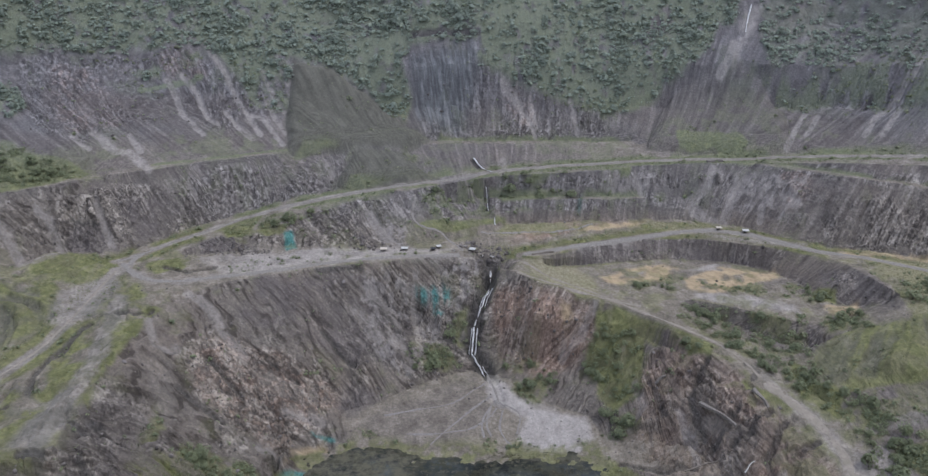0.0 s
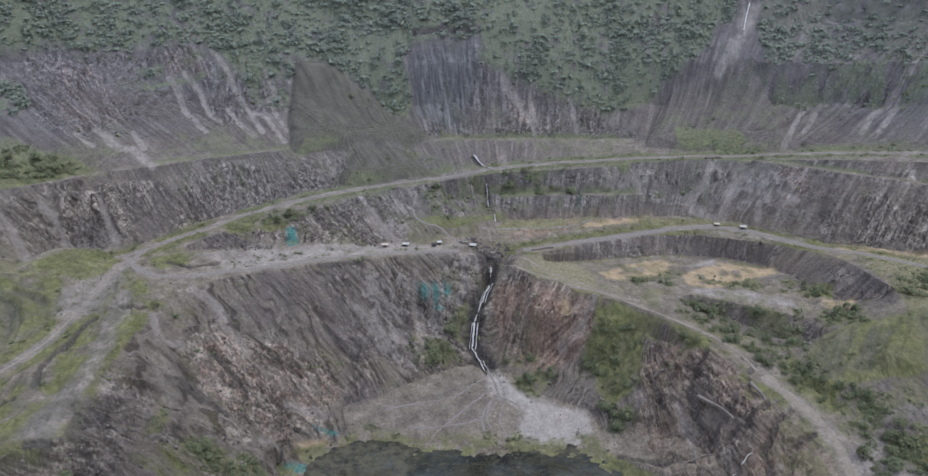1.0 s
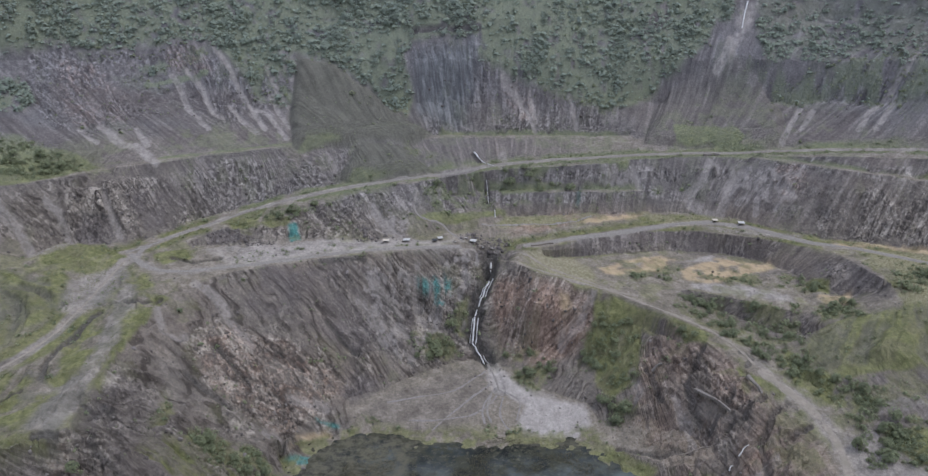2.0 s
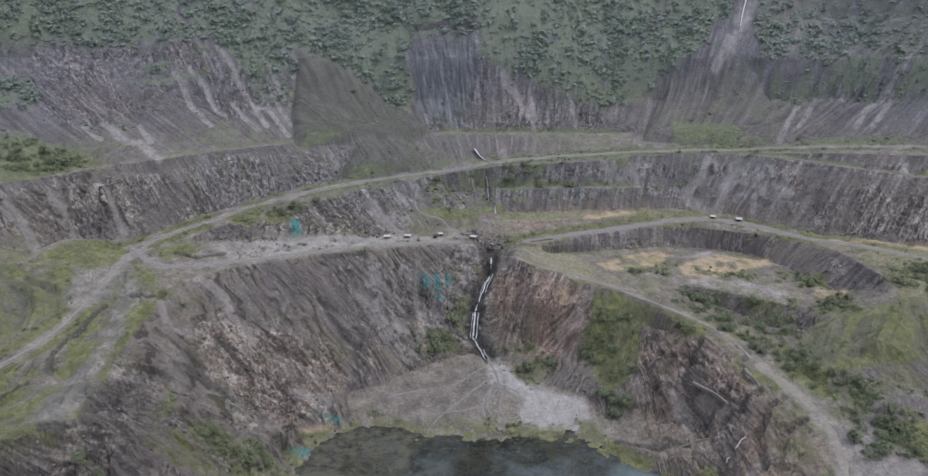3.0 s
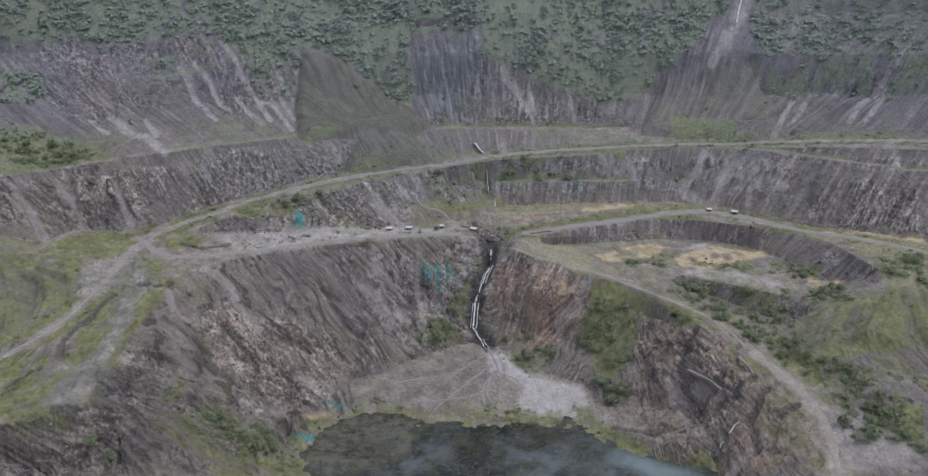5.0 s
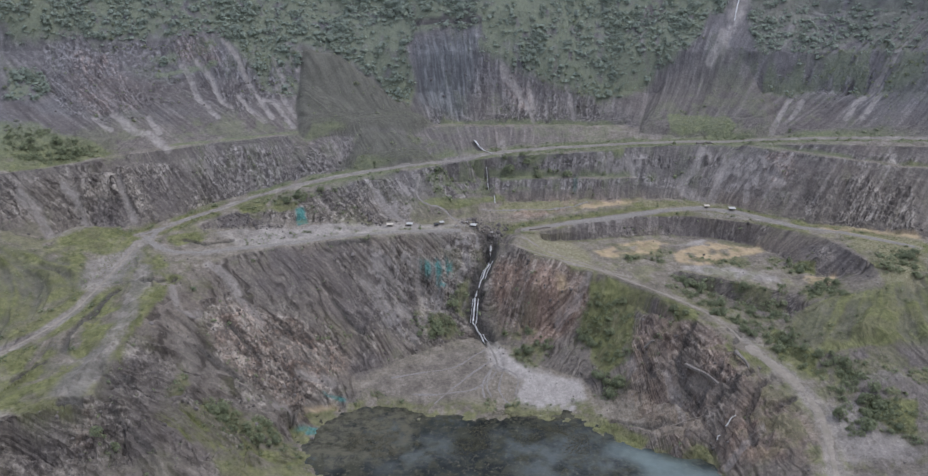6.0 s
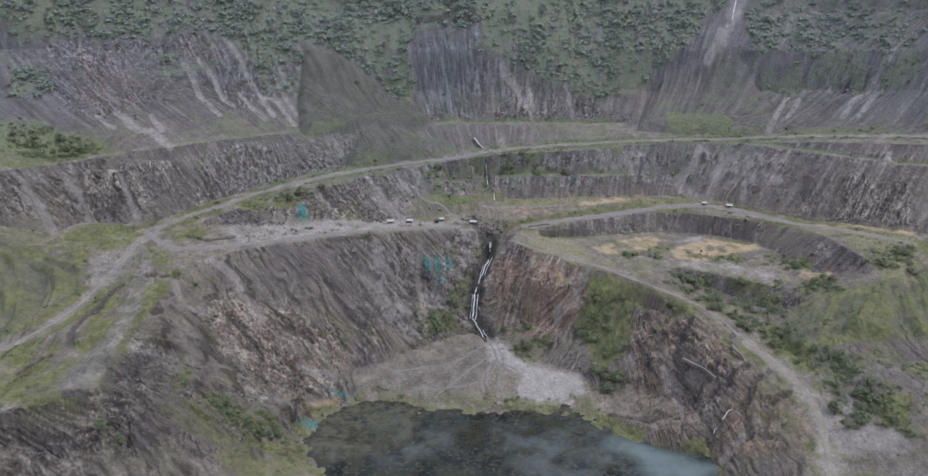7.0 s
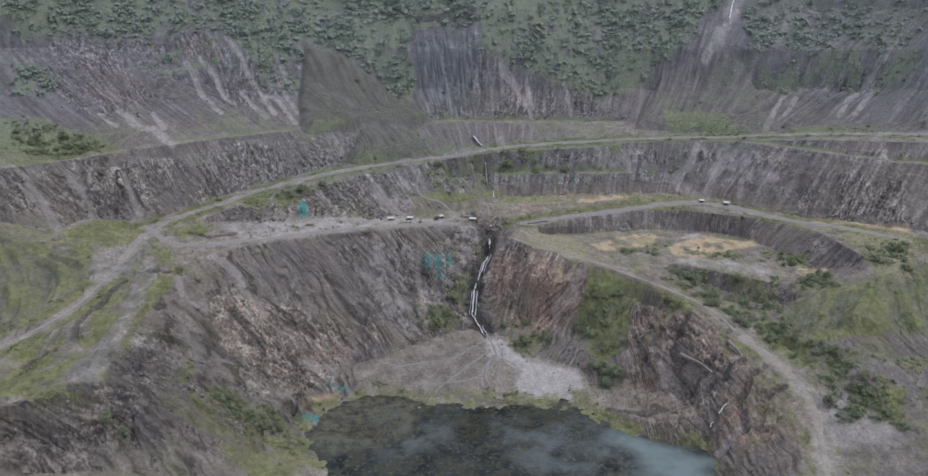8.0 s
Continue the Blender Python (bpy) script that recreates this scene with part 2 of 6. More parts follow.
TIN = plain_material("weathered_white_sheet_roof", hexa(0.34, 0.34, 0.33), hexa(0.52, 0.52, 0.50), 1.5, 0.5, 0.1)
TAN_TIN = plain_material("faded_tan_sheet_roof", hexa(0.38, 0.34, 0.28), hexa(0.52, 0.48, 0.41), 1.5, 0.6)
DARK_CLOTH = plain_material("dark_tarpaulin", hexa(0.03, 0.032, 0.036), hexa(0.07, 0.07, 0.075), 2.0, 0.8)
TIMBER = plain_material("grey_timber", hexa(0.14, 0.12, 0.10), hexa(0.26, 0.23, 0.20), 3.0, 0.85)
CONCRETE = plain_material("stained_concrete", hexa(0.12, 0.108, 0.096), hexa(0.23, 0.21, 0.19), 1.0, 0.9)
PIPE = plain_material("bleached_pipe", hexa(0.45, 0.45, 0.43), hexa(0.68, 0.68, 0.66), 2.0, 0.6)

LINES = {}
LINES['upper_bench_crest'] = [(-374.3, 519.1, 131.8), (-337.3, 544.7, 131), (-319.7, 556.9, 130.6), (-300.5, 567.9, 130.3), (-283.2, 585.3, 129.9), (-257.3, 607.4, 129.9), (-224.9, 617.9, 131.2), (-194.2, 638.1, 131.4), (-155.5, 654.6, 132), (-115.9, 677.5, 130.6), (-84.8, 688.5, 131), (-37.4, 703.5, 130), (14.5, 708.2, 129), (67.6, 716.9, 127), (121.4, 721.6, 126), (161.1, 719.6, 125)]
LINES['upper_bench_back'] = [(-380.9, 534.3, 140), (-347, 563.9, 137), (-312.6, 594, 134), (-284.8, 609.6, 131.9), (-239.7, 621.2, 131.6), (-195.1, 641.6, 132.4), (-156.8, 660.4, 132.4), (-116.9, 683.7, 131.1), (-37.7, 710, 130.5), (68.2, 723.6, 127.5), (154.8, 728.5, 125.5)]
LINES['road_crest'] = [(-227.1, 545.1, 85), (-202.7, 560.7, 87), (-180.3, 573.5, 90), (-157.5, 588.4, 93), (-133.9, 605.6, 96.5), (-108.7, 621.4, 100), (-82.1, 635.2, 104), (-53.8, 640.2, 107), (-25.1, 643.7, 109.5), (3.9, 654.1, 111.5), (33.6, 663.2, 113), (63.4, 663.6, 114.5), (93.1, 664.1, 116), (123.1, 666.4, 118), (154.5, 674.2, 119.5), (190.3, 676.6, 120.5), (215.6, 677, 121), (243.9, 671.8, 122.5), (268, 657.6, 126.5), (298.6, 639.8, 131.5), (338.7, 625.8, 134.5), (364.4, 615.5, 136.5), (391, 605.4, 138), (433.1, 589.4, 140.4)]
LINES['road_back'] = [(-240.8, 553.8, 86), (-227.1, 568.9, 87), (-211.3, 587.3, 88), (-196.3, 605.6, 91), (-174, 618.2, 94), (-152.7, 628.5, 97), (-131.1, 640.9, 100.5), (-108.2, 649.2, 103), (-84.8, 657.9, 105.5), (-55.5, 661.8, 108), (-26, 669.3, 110.5), (4, 678.9, 112.5), (34.8, 688.8, 114), (65.8, 691.4, 115.5), (96.9, 694, 117), (127.6, 692.8, 118.5), (159, 695.4, 120), (195.9, 698.1, 121), (222.5, 700.6, 121.5), (252.5, 697.3, 123), (277.4, 682.4, 127), (309.1, 663.9, 132), (351.5, 651.2, 135), (379, 642.1, 137), (407.6, 633.1, 139), (450.5, 619.6, 142)]
LINES['wall_toe_west'] = [(-380.3, 537.1, 105.5), (-335.8, 530.1, 101), (-310.4, 526.1, 97), (-291.3, 525.3, 90), (-283.6, 551.7, 89.5), (-267.8, 563.5, 89), (-244.8, 559.2, 87.5)]
LINES['west_mound'] = [(-286.8, 523.6, 88.5), (-279.4, 539.5, 93), (-263.9, 547.1, 94.5), (-246.6, 544.5, 92), (-234.9, 542.4, 87)]
LINES['west_mound_foot'] = [(-273.9, 496.8, 86.5), (-259, 505.7, 85.5), (-233.5, 509.9, 85)]
LINES['west_hill'] = [(-376.9, 534.9, 104.5), (-333, 525, 100), (-306.8, 519.1, 96), (-284.5, 511.3, 89)]
LINES['west_hill_foot'] = [(-228.7, 470.7, 83), (-237.6, 457.4, 81.5), (-247.7, 440.7, 79), (-258.6, 420.2, 74), (-273.4, 409.3, 69)]
LINES['west_hill_mid'] = [(-306.7, 475, 89), (-285.1, 475, 87), (-260.3, 476, 84.5)]
LINES['rim_west'] = [(-234.4, 341.6, 69), (-219.4, 345.6, 70.5), (-212.2, 348.3, 71), (-199.6, 355.2, 72), (-190, 362.2, 70), (-189.5, 382.2, 71), (-191, 401.9, 73.5), (-190.1, 416.9, 76), (-190.7, 436.7, 78.5), (-188.3, 459.5, 80.5), (-185.1, 476.5, 81.5)]
LINES['rim_north'] = [(-185.1, 476.5, 81.5), (-182.7, 497.7, 82), (-172.1, 514, 82), (-151.9, 528.1, 82), (-129.3, 536.6, 82), (-106.4, 547.6, 81.5), (-74, 559.1, 80.5), (-40.5, 572.3, 78.5), (-14.2, 582.2, 77), (8.2, 586, 76), (22.5, 579.1, 73), (27, 577, 70)]
LINES['rim_east'] = [(27, 577, 70), (38.9, 568.7, 73), (55.6, 555.8, 69.5), (76.7, 549.9, 66.5), (96.1, 535.9, 64), (120.2, 528.5, 61.5), (138, 514.1, 58), (154.8, 498.4, 52.5), (169.9, 474.2, 48), (180.8, 465.2, 44.5), (191.9, 442.2, 40), (199.2, 416.9, 34), (201.2, 395, 30), (195.2, 371.1, 25), (190.2, 353.2, 22), (181.3, 325.3, 17)]
LINES['ridge_top_west'] = [(-200.4, 472.9, 82), (-199.8, 420.2, 76), (-199, 390.6, 73), (-199.5, 364.4, 72)]
LINES['ridge_gully_west'] = [(-207.5, 471.7, 80.5), (-216.6, 439.5, 75), (-222.1, 412.3, 71), (-228.5, 385.3, 69), (-239.2, 370.3, 68)]
LINES['west_road'] = [(-227.6, 530.1, 85), (-227.6, 495, 84), (-228, 468.6, 82), (-232.5, 444.9, 78), (-244.1, 424.5, 73.5), (-256.1, 414, 70), (-269.8, 401.8, 66)]
LINES['platform_back'] = [(-190.5, 562.2, 85.5), (-170.7, 568.3, 85), (-149.7, 571, 84), (-128.6, 574.8, 83.5), (-103.1, 579.9, 82.5), (-77.1, 585.1, 81), (-50.6, 589.1, 80), (-23.8, 598.1, 79), (3.8, 610, 79), (32.1, 615.5, 80)]
LINES['flat_back'] = [(32.8, 630.9, 82), (52.5, 636.7, 82), (87.1, 641.4, 82.5), (111.8, 643.1, 83), (161.7, 646.4, 82.5), (199.7, 640.7, 82), (222.1, 633.5, 81), (248.2, 611.6, 80), (278.3, 593.5, 80), (305, 582.4, 81), (345.4, 559.8, 83), (368.3, 546.2, 84), (407, 523.2, 85.7)]
LINES['mid_bench_crest'] = [(-5.9, 647.9, 95), (33.4, 651.6, 97), (63, 651.9, 97), (87.4, 650.6, 98), (112, 650.8, 98), (152.6, 655.8, 97), (189.2, 662.5, 96)]
LINES['mid_bench_back'] = [(-5.9, 655.9, 95.5), (33.7, 658.1, 97.5), (88.2, 657.1, 98.5), (153.6, 660.8, 97.5)]
LINES['shelf_crest'] = [(244.3, 667.3, 124.1), (269.9, 645.8, 124.6), (296.1, 627.7, 124.4), (326.7, 612.8, 124.0), (356.0, 598.6, 124.1), (379.4, 587.2, 124.2)]
LINES['shelf_back'] = [(246.6, 673.3, 124.6), (272.5, 651.8, 125.1), (298.9, 633.5, 124.9), (329.8, 618.5, 124.5), (359.4, 604.1, 124.6), (383.0, 592.6, 124.7)]
LINES['subpit_crest'] = [(44.3, 582.8, 73), (57.7, 582.7, 75.5), (81.2, 591.3, 77.5), (106.1, 604.6, 77.3), (136.4, 616.7, 77.3), (174.8, 618.3, 77.3), (201.5, 611.8, 77.3), (243.1, 596.5, 77.3), (259.6, 581.1, 79.5), (271.7, 572.7, 80), (277.7, 556.4, 80.5), (281.9, 533.5, 81), (287.5, 511.3, 81)]
LINES['subpit_toe'] = [(65.3, 585.0, 66), (89.4, 593.6, 65), (130.4, 601.2, 64), (170.3, 610.2, 63), (207.4, 606.6, 62.5), (231.8, 594.4, 62), (243.9, 576.8, 62), (251.4, 555.7, 62), (260.6, 535.9, 62), (274.0, 528.0, 62)]
LINES['subpit_front'] = [(99.9, 559, 62.5), (133.6, 552.8, 62), (163.5, 550.8, 62), (203.9, 541.8, 61.5), (236.7, 527.1, 61)]
LINES['scarp_crest'] = [(150.7, 548.0, 60.5), (181.9, 535.8, 60.5), (200.2, 526.6, 60.2), (217.3, 516.1, 59.8), (233.6, 510.2, 59.5)]
LINES['scarp_toe'] = [(162.0, 539.3, 56), (185.3, 529.2, 51), (199.6, 520.2, 48.5), (214.9, 504.4, 47), (232.4, 495.0, 47)]
LINES['east_hill_crest'] = [(224.9, 485.2, 56), (245.7, 490.6, 62), (266.2, 494.6, 67), (285.2, 495.1, 72), (313.6, 500.2, 77), (347.9, 510.8, 80)]
LINES['east_hill_foot'] = [(216.1, 455.5, 48), (228.5, 444.8, 46), (247.1, 437.9, 46), (265.9, 433, 47), (291.4, 428.1, 48)]
LINES['east_hill_mid'] = [(238.9, 472.5, 55.5), (261.8, 458, 58), (290, 456.9, 62)]
LINES['east_hill_behind'] = [(236.6, 505.9, 60), (268.7, 516.7, 66), (293.9, 514.3, 77), (324.1, 521.1, 82)]
LINES['ridge_road'] = [(41.8, 578.1, 72), (69.8, 566.1, 66.5), (98.2, 548.9, 63.2), (120.2, 528.6, 61), (146.1, 513.4, 57), (169.9, 495.2, 52), (182, 482.1, 48), (188, 464.3, 45), (197.4, 447.8, 42), (209, 429.2, 37), (213.3, 404.8, 33), (209.4, 379.2, 28), (202.5, 355.3, 24), (191.5, 323.1, 19)]
LINES['east_valley'] = [(206.1, 462.6, 46), (221.1, 442.6, 41), (233.2, 420.6, 38.5), (241.6, 399.9, 32.5), (247, 371.6, 30), (241.9, 344, 26)]
LINES['east_valley_far'] = [(272.1, 410.8, 41), (273.4, 392.4, 37), (274.6, 371.3, 34), (268, 339.3, 30)]
LINES['slope_mid_west'] = [(-172.3, 472.3, 72), (-130.3, 506.8, 59), (-80.3, 529, 48), (-56, 536.3, 42), (-25.2, 561.2, 32)]
LINES['slope_low_west'] = [(-181.6, 392.4, 66), (-159.5, 422.9, 47), (-121.2, 454.4, 27), (-96.8, 468.6, 18), (-77.2, 478.1, 12)]
LINES['slope_foot_west'] = [(-200.4, 347.9, 49), (-168.3, 369, 49), (-154.7, 389.7, 39), (-120.1, 428.2, 17), (-98.6, 438.2, 10)]
LINES['cliff_face'] = [(-31.7, 567.2, 62), (-12.9, 578.3, 65), (12.6, 569.7, 60), (35.7, 583.4, 56)]
LINES['cliff_toe'] = [(-35.7, 548.5, 31), (-5, 546.8, 27), (11.2, 541.5, 22), (25.5, 539.7, 21), (34, 534.4, 19)]
LINES['floor_edge_west'] = [(-72.6, 486.6, 8), (-49.3, 494.8, 8.5), (-33.7, 507.2, 9.5), (-13.3, 520.1, 11.5), (12.3, 528.5, 12.5), (23.1, 529.4, 12)]
LINES['floor_edge_east'] = [(23.1, 529.4, 12), (37.5, 517.7, 11.5), (45, 504, 10), (66.5, 492.7, 7.5), (87.5, 482.5, 6), (91.6, 470.1, 3.5)]
LINES['slope_mid_east'] = [(54.4, 535.5, 52), (89.1, 525.5, 50), (119.7, 519.7, 46), (141.3, 505.8, 45), (157, 472.9, 40), (175.3, 439, 36.5), (175.3, 420.5, 27)]
LINES['slope_low_east'] = [(46.8, 532.6, 20), (88.8, 512.6, 24), (124.3, 496.3, 31), (133.5, 464.9, 20), (154.8, 455.5, 26), (162.7, 411.5, 18), (170.2, 392.7, 14)]
LINES['shore_flat_east'] = [(91.2, 467.4, 3), (118.4, 458.8, 6.5), (141.4, 443.8, 6.5), (153.8, 423.8, 9), (137.8, 408.4, 9), (101.5, 435.6, 4)]
LINES['shore_west'] = [(-50.7, 459.3, 0.3), (-66.0, 458.0, 0.3), (-78.9, 454.0, 0.3), (-96.4, 445.0, 0.3), (-106.3, 432.6, 0.3), (-96.8, 417.3, 0.3), (-88.1, 400.8, 0.3), (-77.3, 379.1, 0.3), (-75.1, 356.2, 0.3)]
LINES['fan_front'] = [(-50.7, 459.3, 0.3), (-26.9, 451.4, 0.3), (10.9, 446.9, 0.3), (49.1, 452.7, 0.3), (68.5, 455.9, 0.3), (83.5, 454, 0.3)]
LINES['shore_east'] = [(83.5, 454, 0.3), (88.9, 440.1, 0.3), (101.2, 426.8, 0.3), (113.5, 416.5, 0.3), (122.6, 409.8, 0.3), (140.4, 410.6, 0.5), (153.4, 407.1, 0.3), (154.6, 388.7, 0.3), (150.4, 355.8, 0.3)]
LINES['slope_near_west'] = [(-231.2, 339.1, 52), (-200.4, 347.9, 49), (-149.5, 362.8, 34), (-123.1, 395.5, 14), (-106.8, 404, 7)]
LINES['cliff_near_west'] = [(-218.2, 330.6, 38), (-179.2, 336.4, 33), (-140.2, 344.8, 22), (-110.2, 362, 7)]
LINES['slope_175'] = [(-425.7, 624.9, 174.5), (-383.6, 640.9, 171.3), (-361, 649.5, 169.6), (-335.8, 654.5, 168.2), (-290.7, 674.3, 164.3), (-234.2, 699.2, 159.9), (-168.8, 714.4, 157), (-100.8, 723.2, 155.4), (-30.4, 731.2, 154), (41.6, 737.3, 153), (115, 743.5, 152), (190.5, 754.5, 150), (262.9, 746.1, 152), (325.7, 723, 157), (370.2, 689.8, 164), (417.2, 661.5, 170), (455.8, 638.3, 174.5)]
LINES['slope_190'] = [(-429.3, 641.3, 202.9), (-391.9, 666.3, 199.2), (-371.5, 679.9, 197.2), (-302, 712.5, 192.4), (-238.4, 724.2, 190.9), (-172.6, 741.2, 188.5), (-102.8, 749.9, 187.5), (-30.4, 741.9, 189), (41.5, 750.2, 188), (116.1, 765.1, 186), (190.5, 767.1, 186), (261.3, 756, 188), (326.4, 738.2, 191), (394.5, 694.6, 198), (418.3, 675.8, 201), (453.6, 647.9, 205.5)]
LINES['slope_220'] = [(-422.1, 643, 233.3), (-389.3, 673.9, 230.3), (-358.1, 703.3, 227.4), (-307.4, 738.1, 224), (-242.6, 749.9, 223), (-176.4, 770.5, 221.2), (-106.4, 789, 219.5), (-31, 768.7, 222), (41.8, 771.8, 222), (118.3, 794.1, 220), (193.9, 797.3, 220), (268.6, 790.9, 221), (346, 784.5, 222), (407.3, 729.6, 228), (426.7, 701.7, 231), (452.4, 664.8, 235)]
LINES['pond_bed'] = [(-62.3, 430, -2), (-7.4, 416.9, -3), (47, 427.7, -2.5), (76.1, 415.6, -2), (109.9, 399.3, -2), (9.8, 382.9, -3), (-56.6, 383, -3)]
LINES['pond_bed_west'] = [(-50.1, 452.3, -1.2), (-68.6, 447.1, -1.2), (-83.5, 434.1, -1.2), (-86.1, 416.5, -1.2), (-78.2, 400.5, -1.2)]
LINES['pond_bed_east'] = [(111.5, 406.7, -1.5), (128.5, 404.6, -2), (146.6, 400.9, -2), (147.6, 381.6, -2), (143.6, 358.4, -2)]
LINES['slope_270'] = [(-422.2, 681.8, 280.8), (-389.3, 712.5, 277.5), (-358.1, 741.7, 274.4), (-307.4, 776.1, 270.4), (-242.6, 787.4, 268.8), (-176.4, 807.3, 266.2), (-106.4, 825.2, 263.8), (-31, 804.7, 266), (41.8, 807.8, 266), (118.3, 830.1, 264), (193.9, 833.3, 264), (268.6, 826.9, 265), (346, 820.5, 266), (407.3, 765.6, 272), (426.7, 737.7, 275), (452.4, 700.8, 279)]
LINES['slope_300'] = [(-422.3, 723.8, 314.1), (-389.3, 754.4, 310.7), (-358.1, 783.4, 307.5), (-307.4, 817.3, 303.2), (-242.6, 828, 301.1), (-176.4, 847.2, 298), (-106.4, 864.4, 295), (-31, 843.7, 297), (41.8, 846.8, 297), (118.3, 869.1, 295), (193.9, 872.3, 295), (268.6, 865.9, 296), (346, 859.5, 297), (407.3, 804.6, 303), (426.7, 776.7, 306), (452.4, 739.8, 310)]
LINES['pond_bed_near'] = [(-85, 345, -3), (0, 330, -3), (110, 345, -3), (115, 380, -2)]
LINES['near_bank'] = [(-230, 300, 38), (-100, 302, 4), (0, 305, 2), (120, 305, 3), (250, 300, 26)]

# ---- the relief: a sheet stretched over crests, toes and shore lines ----
STEP = 1.0
X0, X1, Y0, Y1 = -440.0, 440.0, 290.0, 900.0


def relax(z, fixed, rounds):
    for _ in range(rounds):
        p = np.pad(z, 1, mode="edge")
        m = (p[:-2, 1:-1] + p[2:, 1:-1] + p[1:-1, :-2] + p[1:-1, 2:]) / 4
        z = np.where(fixed, z, m)
    return z


def stamp(lines, h, nx, ny):
    total, count = np.zeros((ny, nx)), np.zeros((ny, nx))
    for pts in lines.values():
        for (xa, ya, za), (xb, yb, zb) in zip(pts, pts[1:]):
            n = max(2, int(math.hypot(xb - xa, yb - ya) / h * 2.5))
            s = np.linspace(0, 1, n)
            i = np.rint((xa + (xb - xa) * s - X0) / h).astype(int)
            j = np.rint((ya + (yb - ya) * s - Y0) / h).astype(int)
            ok = (i >= 0) & (i < nx) & (j >= 0) & (j < ny)
            np.add.at(total, (j[ok], i[ok]), (za + (zb - za) * s)[ok])
            np.add.at(count, (j[ok], i[ok]), 1)
    return total / np.maximum(count, 1), count > 0


def upsample(z, nx, ny):
    j, i = np.linspace(0, z.shape[0] - 1, ny), np.linspace(0, z.shape[1] - 1, nx)
    return bilinear(z, *np.meshgrid(i, j))


def bilinear(z, i, j):
    i, j = np.clip(i, 0, z.shape[1] - 1.001), np.clip(j, 0, z.shape[0] - 1.001)
    a, b = i.astype(int), j.astype(int)
    u, v = i - a, j - b
    return (z[b, a] * (1 - u) + z[b, a + 1] * u) * (1 - v) + (z[b + 1, a] * (1 - u) + z[b + 1, a + 1] * u) * v


def sheet(lines):
    z = None
    for h, rounds in ((16, 600), (8, 400), (4, 250), (2, 160), (1, 60)):
        nx, ny = int((X1 - X0) / h) + 1, int((Y1 - Y0) / h) + 1
        value, fixed = stamp(lines, h, nx, ny)
        z = np.full((ny, nx), 100.0) if z is None else upsample(z, nx, ny)
        z = relax(np.where(fixed, value, z), fixed, rounds)
    return z


def blur(z, n):
    for _ in range(n):
        p = np.pad(z, 1, mode="edge")
        z = (p[:-2, 1:-1] + p[2:, 1:-1] + p[1:-1, :-2] + p[1:-1, 2:] + 2 * z) / 6
    return z

ZONES = {}
ZONES['grass'] = []
ZONES['grass'].append([(59, 564), (122, 536), (147, 517), (168, 504), (178, 488), (171, 478), (155, 498), (134, 516), (96, 535)])
ZONES['grass'].append([(189, 444), (196, 421), (196, 404), (197, 416), (194, 439)])
ZONES['grass'].append([(190, 484), (199, 464), (207, 453), (206, 463), (200, 479)])
ZONES['grass'].append([(-375, 614), (-347, 618), (-326, 628), (-302, 621), (-276, 611), (-247, 616), (-246, 610), (-285, 590), (-320, 556), (-343, 547)])
ZONES['grass'].append([(-281, 512), (-279, 539), (-264, 546), (-248, 547), (-235, 542), (-238, 511), (-260, 508)])
ZONES['grass'].append([(-334, 520), (-301, 510), (-279, 507), (-255, 505), (-234, 479), (-238, 458), (-262, 427), (-276, 410)])
ZONES['grass'].append([(-202, 412), (-201, 432), (-196, 447), (-194, 471), (-184, 491), (-180, 487), (-185, 469), (-189, 447), (-189, 418), (-189, 393)])
ZONES['grass'].append([(-165, 391), (-146, 398), (-119, 401), (-92, 416), (-81, 389), (-69, 348), (-100, 343), (-122, 363), (-143, 374), (-167, 378)])
ZONES['grass'].append([(-251, 365), (-241, 386), (-237, 417), (-227, 423), (-228, 396), (-233, 370), (-243, 351)])
ZONES['grass'].append([(-243, 351), (-226, 357), (-209, 360), (-201, 354), (-221, 348), (-242, 348)])
ZONES['grass'].append([(96, 529), (113, 535), (138, 514), (126, 507), (116, 491), (96, 487), (86, 507), (89, 521)])
ZONES['grass'].append([(178, 470), (186, 462), (193, 446), (190, 440), (177, 459)])
ZONES['grass'].append([(224, 486), (245, 490), (285, 494), (347, 510), (312, 442), (265, 447), (247, 457), (226, 457), (218, 465)])
ZONES['grass'].append([(278, 572), (363, 537), (348, 511), (287, 498), (285, 513), (281, 540)])
ZONES['grass'].append([(47, 624), (52, 636), (91, 637), (106, 637), (90, 624)])
ZONES['grass'].append([(141, 640), (199, 638), (205, 634), (138, 626)])
ZONES['grass'].append([(88, 462), (102, 434), (118, 421), (110, 418), (95, 433)])
ZONES['grass'].append([(-208, 538), (-201, 555), (-184, 563), (-178, 550), (-194, 534)])
ZONES['grass'].append([(39, 568), (56, 559), (96, 536), (120, 528), (116, 528), (80, 543), (43, 562)])
ZONES['grass'].append([(151, 498), (161, 492), (156, 488), (150, 492)])
ZONES['sparse'] = []
ZONES['sparse'].append([(-140, 711), (-130, 747), (-114, 746), (-80, 725), (-20, 714), (-37, 699), (-16, 678), (-64, 644), (-95, 658), (-87, 684), (-137, 686)])
ZONES['sparse'].append([(254, 763), (167, 711), (212, 702), (282, 682), (283, 746)])
ZONES['sparse'].append([(-25, 642), (24, 659), (28, 638), (-24, 618)])
ZONES['sparse'].append([(-6, 641), (189, 662), (188, 658), (-6, 637)])
ZONES['sparse'].append([(-82, 465), (-59, 472), (-27, 459), (-50, 452), (-81, 457)])
ZONES['sparse'].append([(173, 536), (237, 518), (218, 465), (175, 513)])
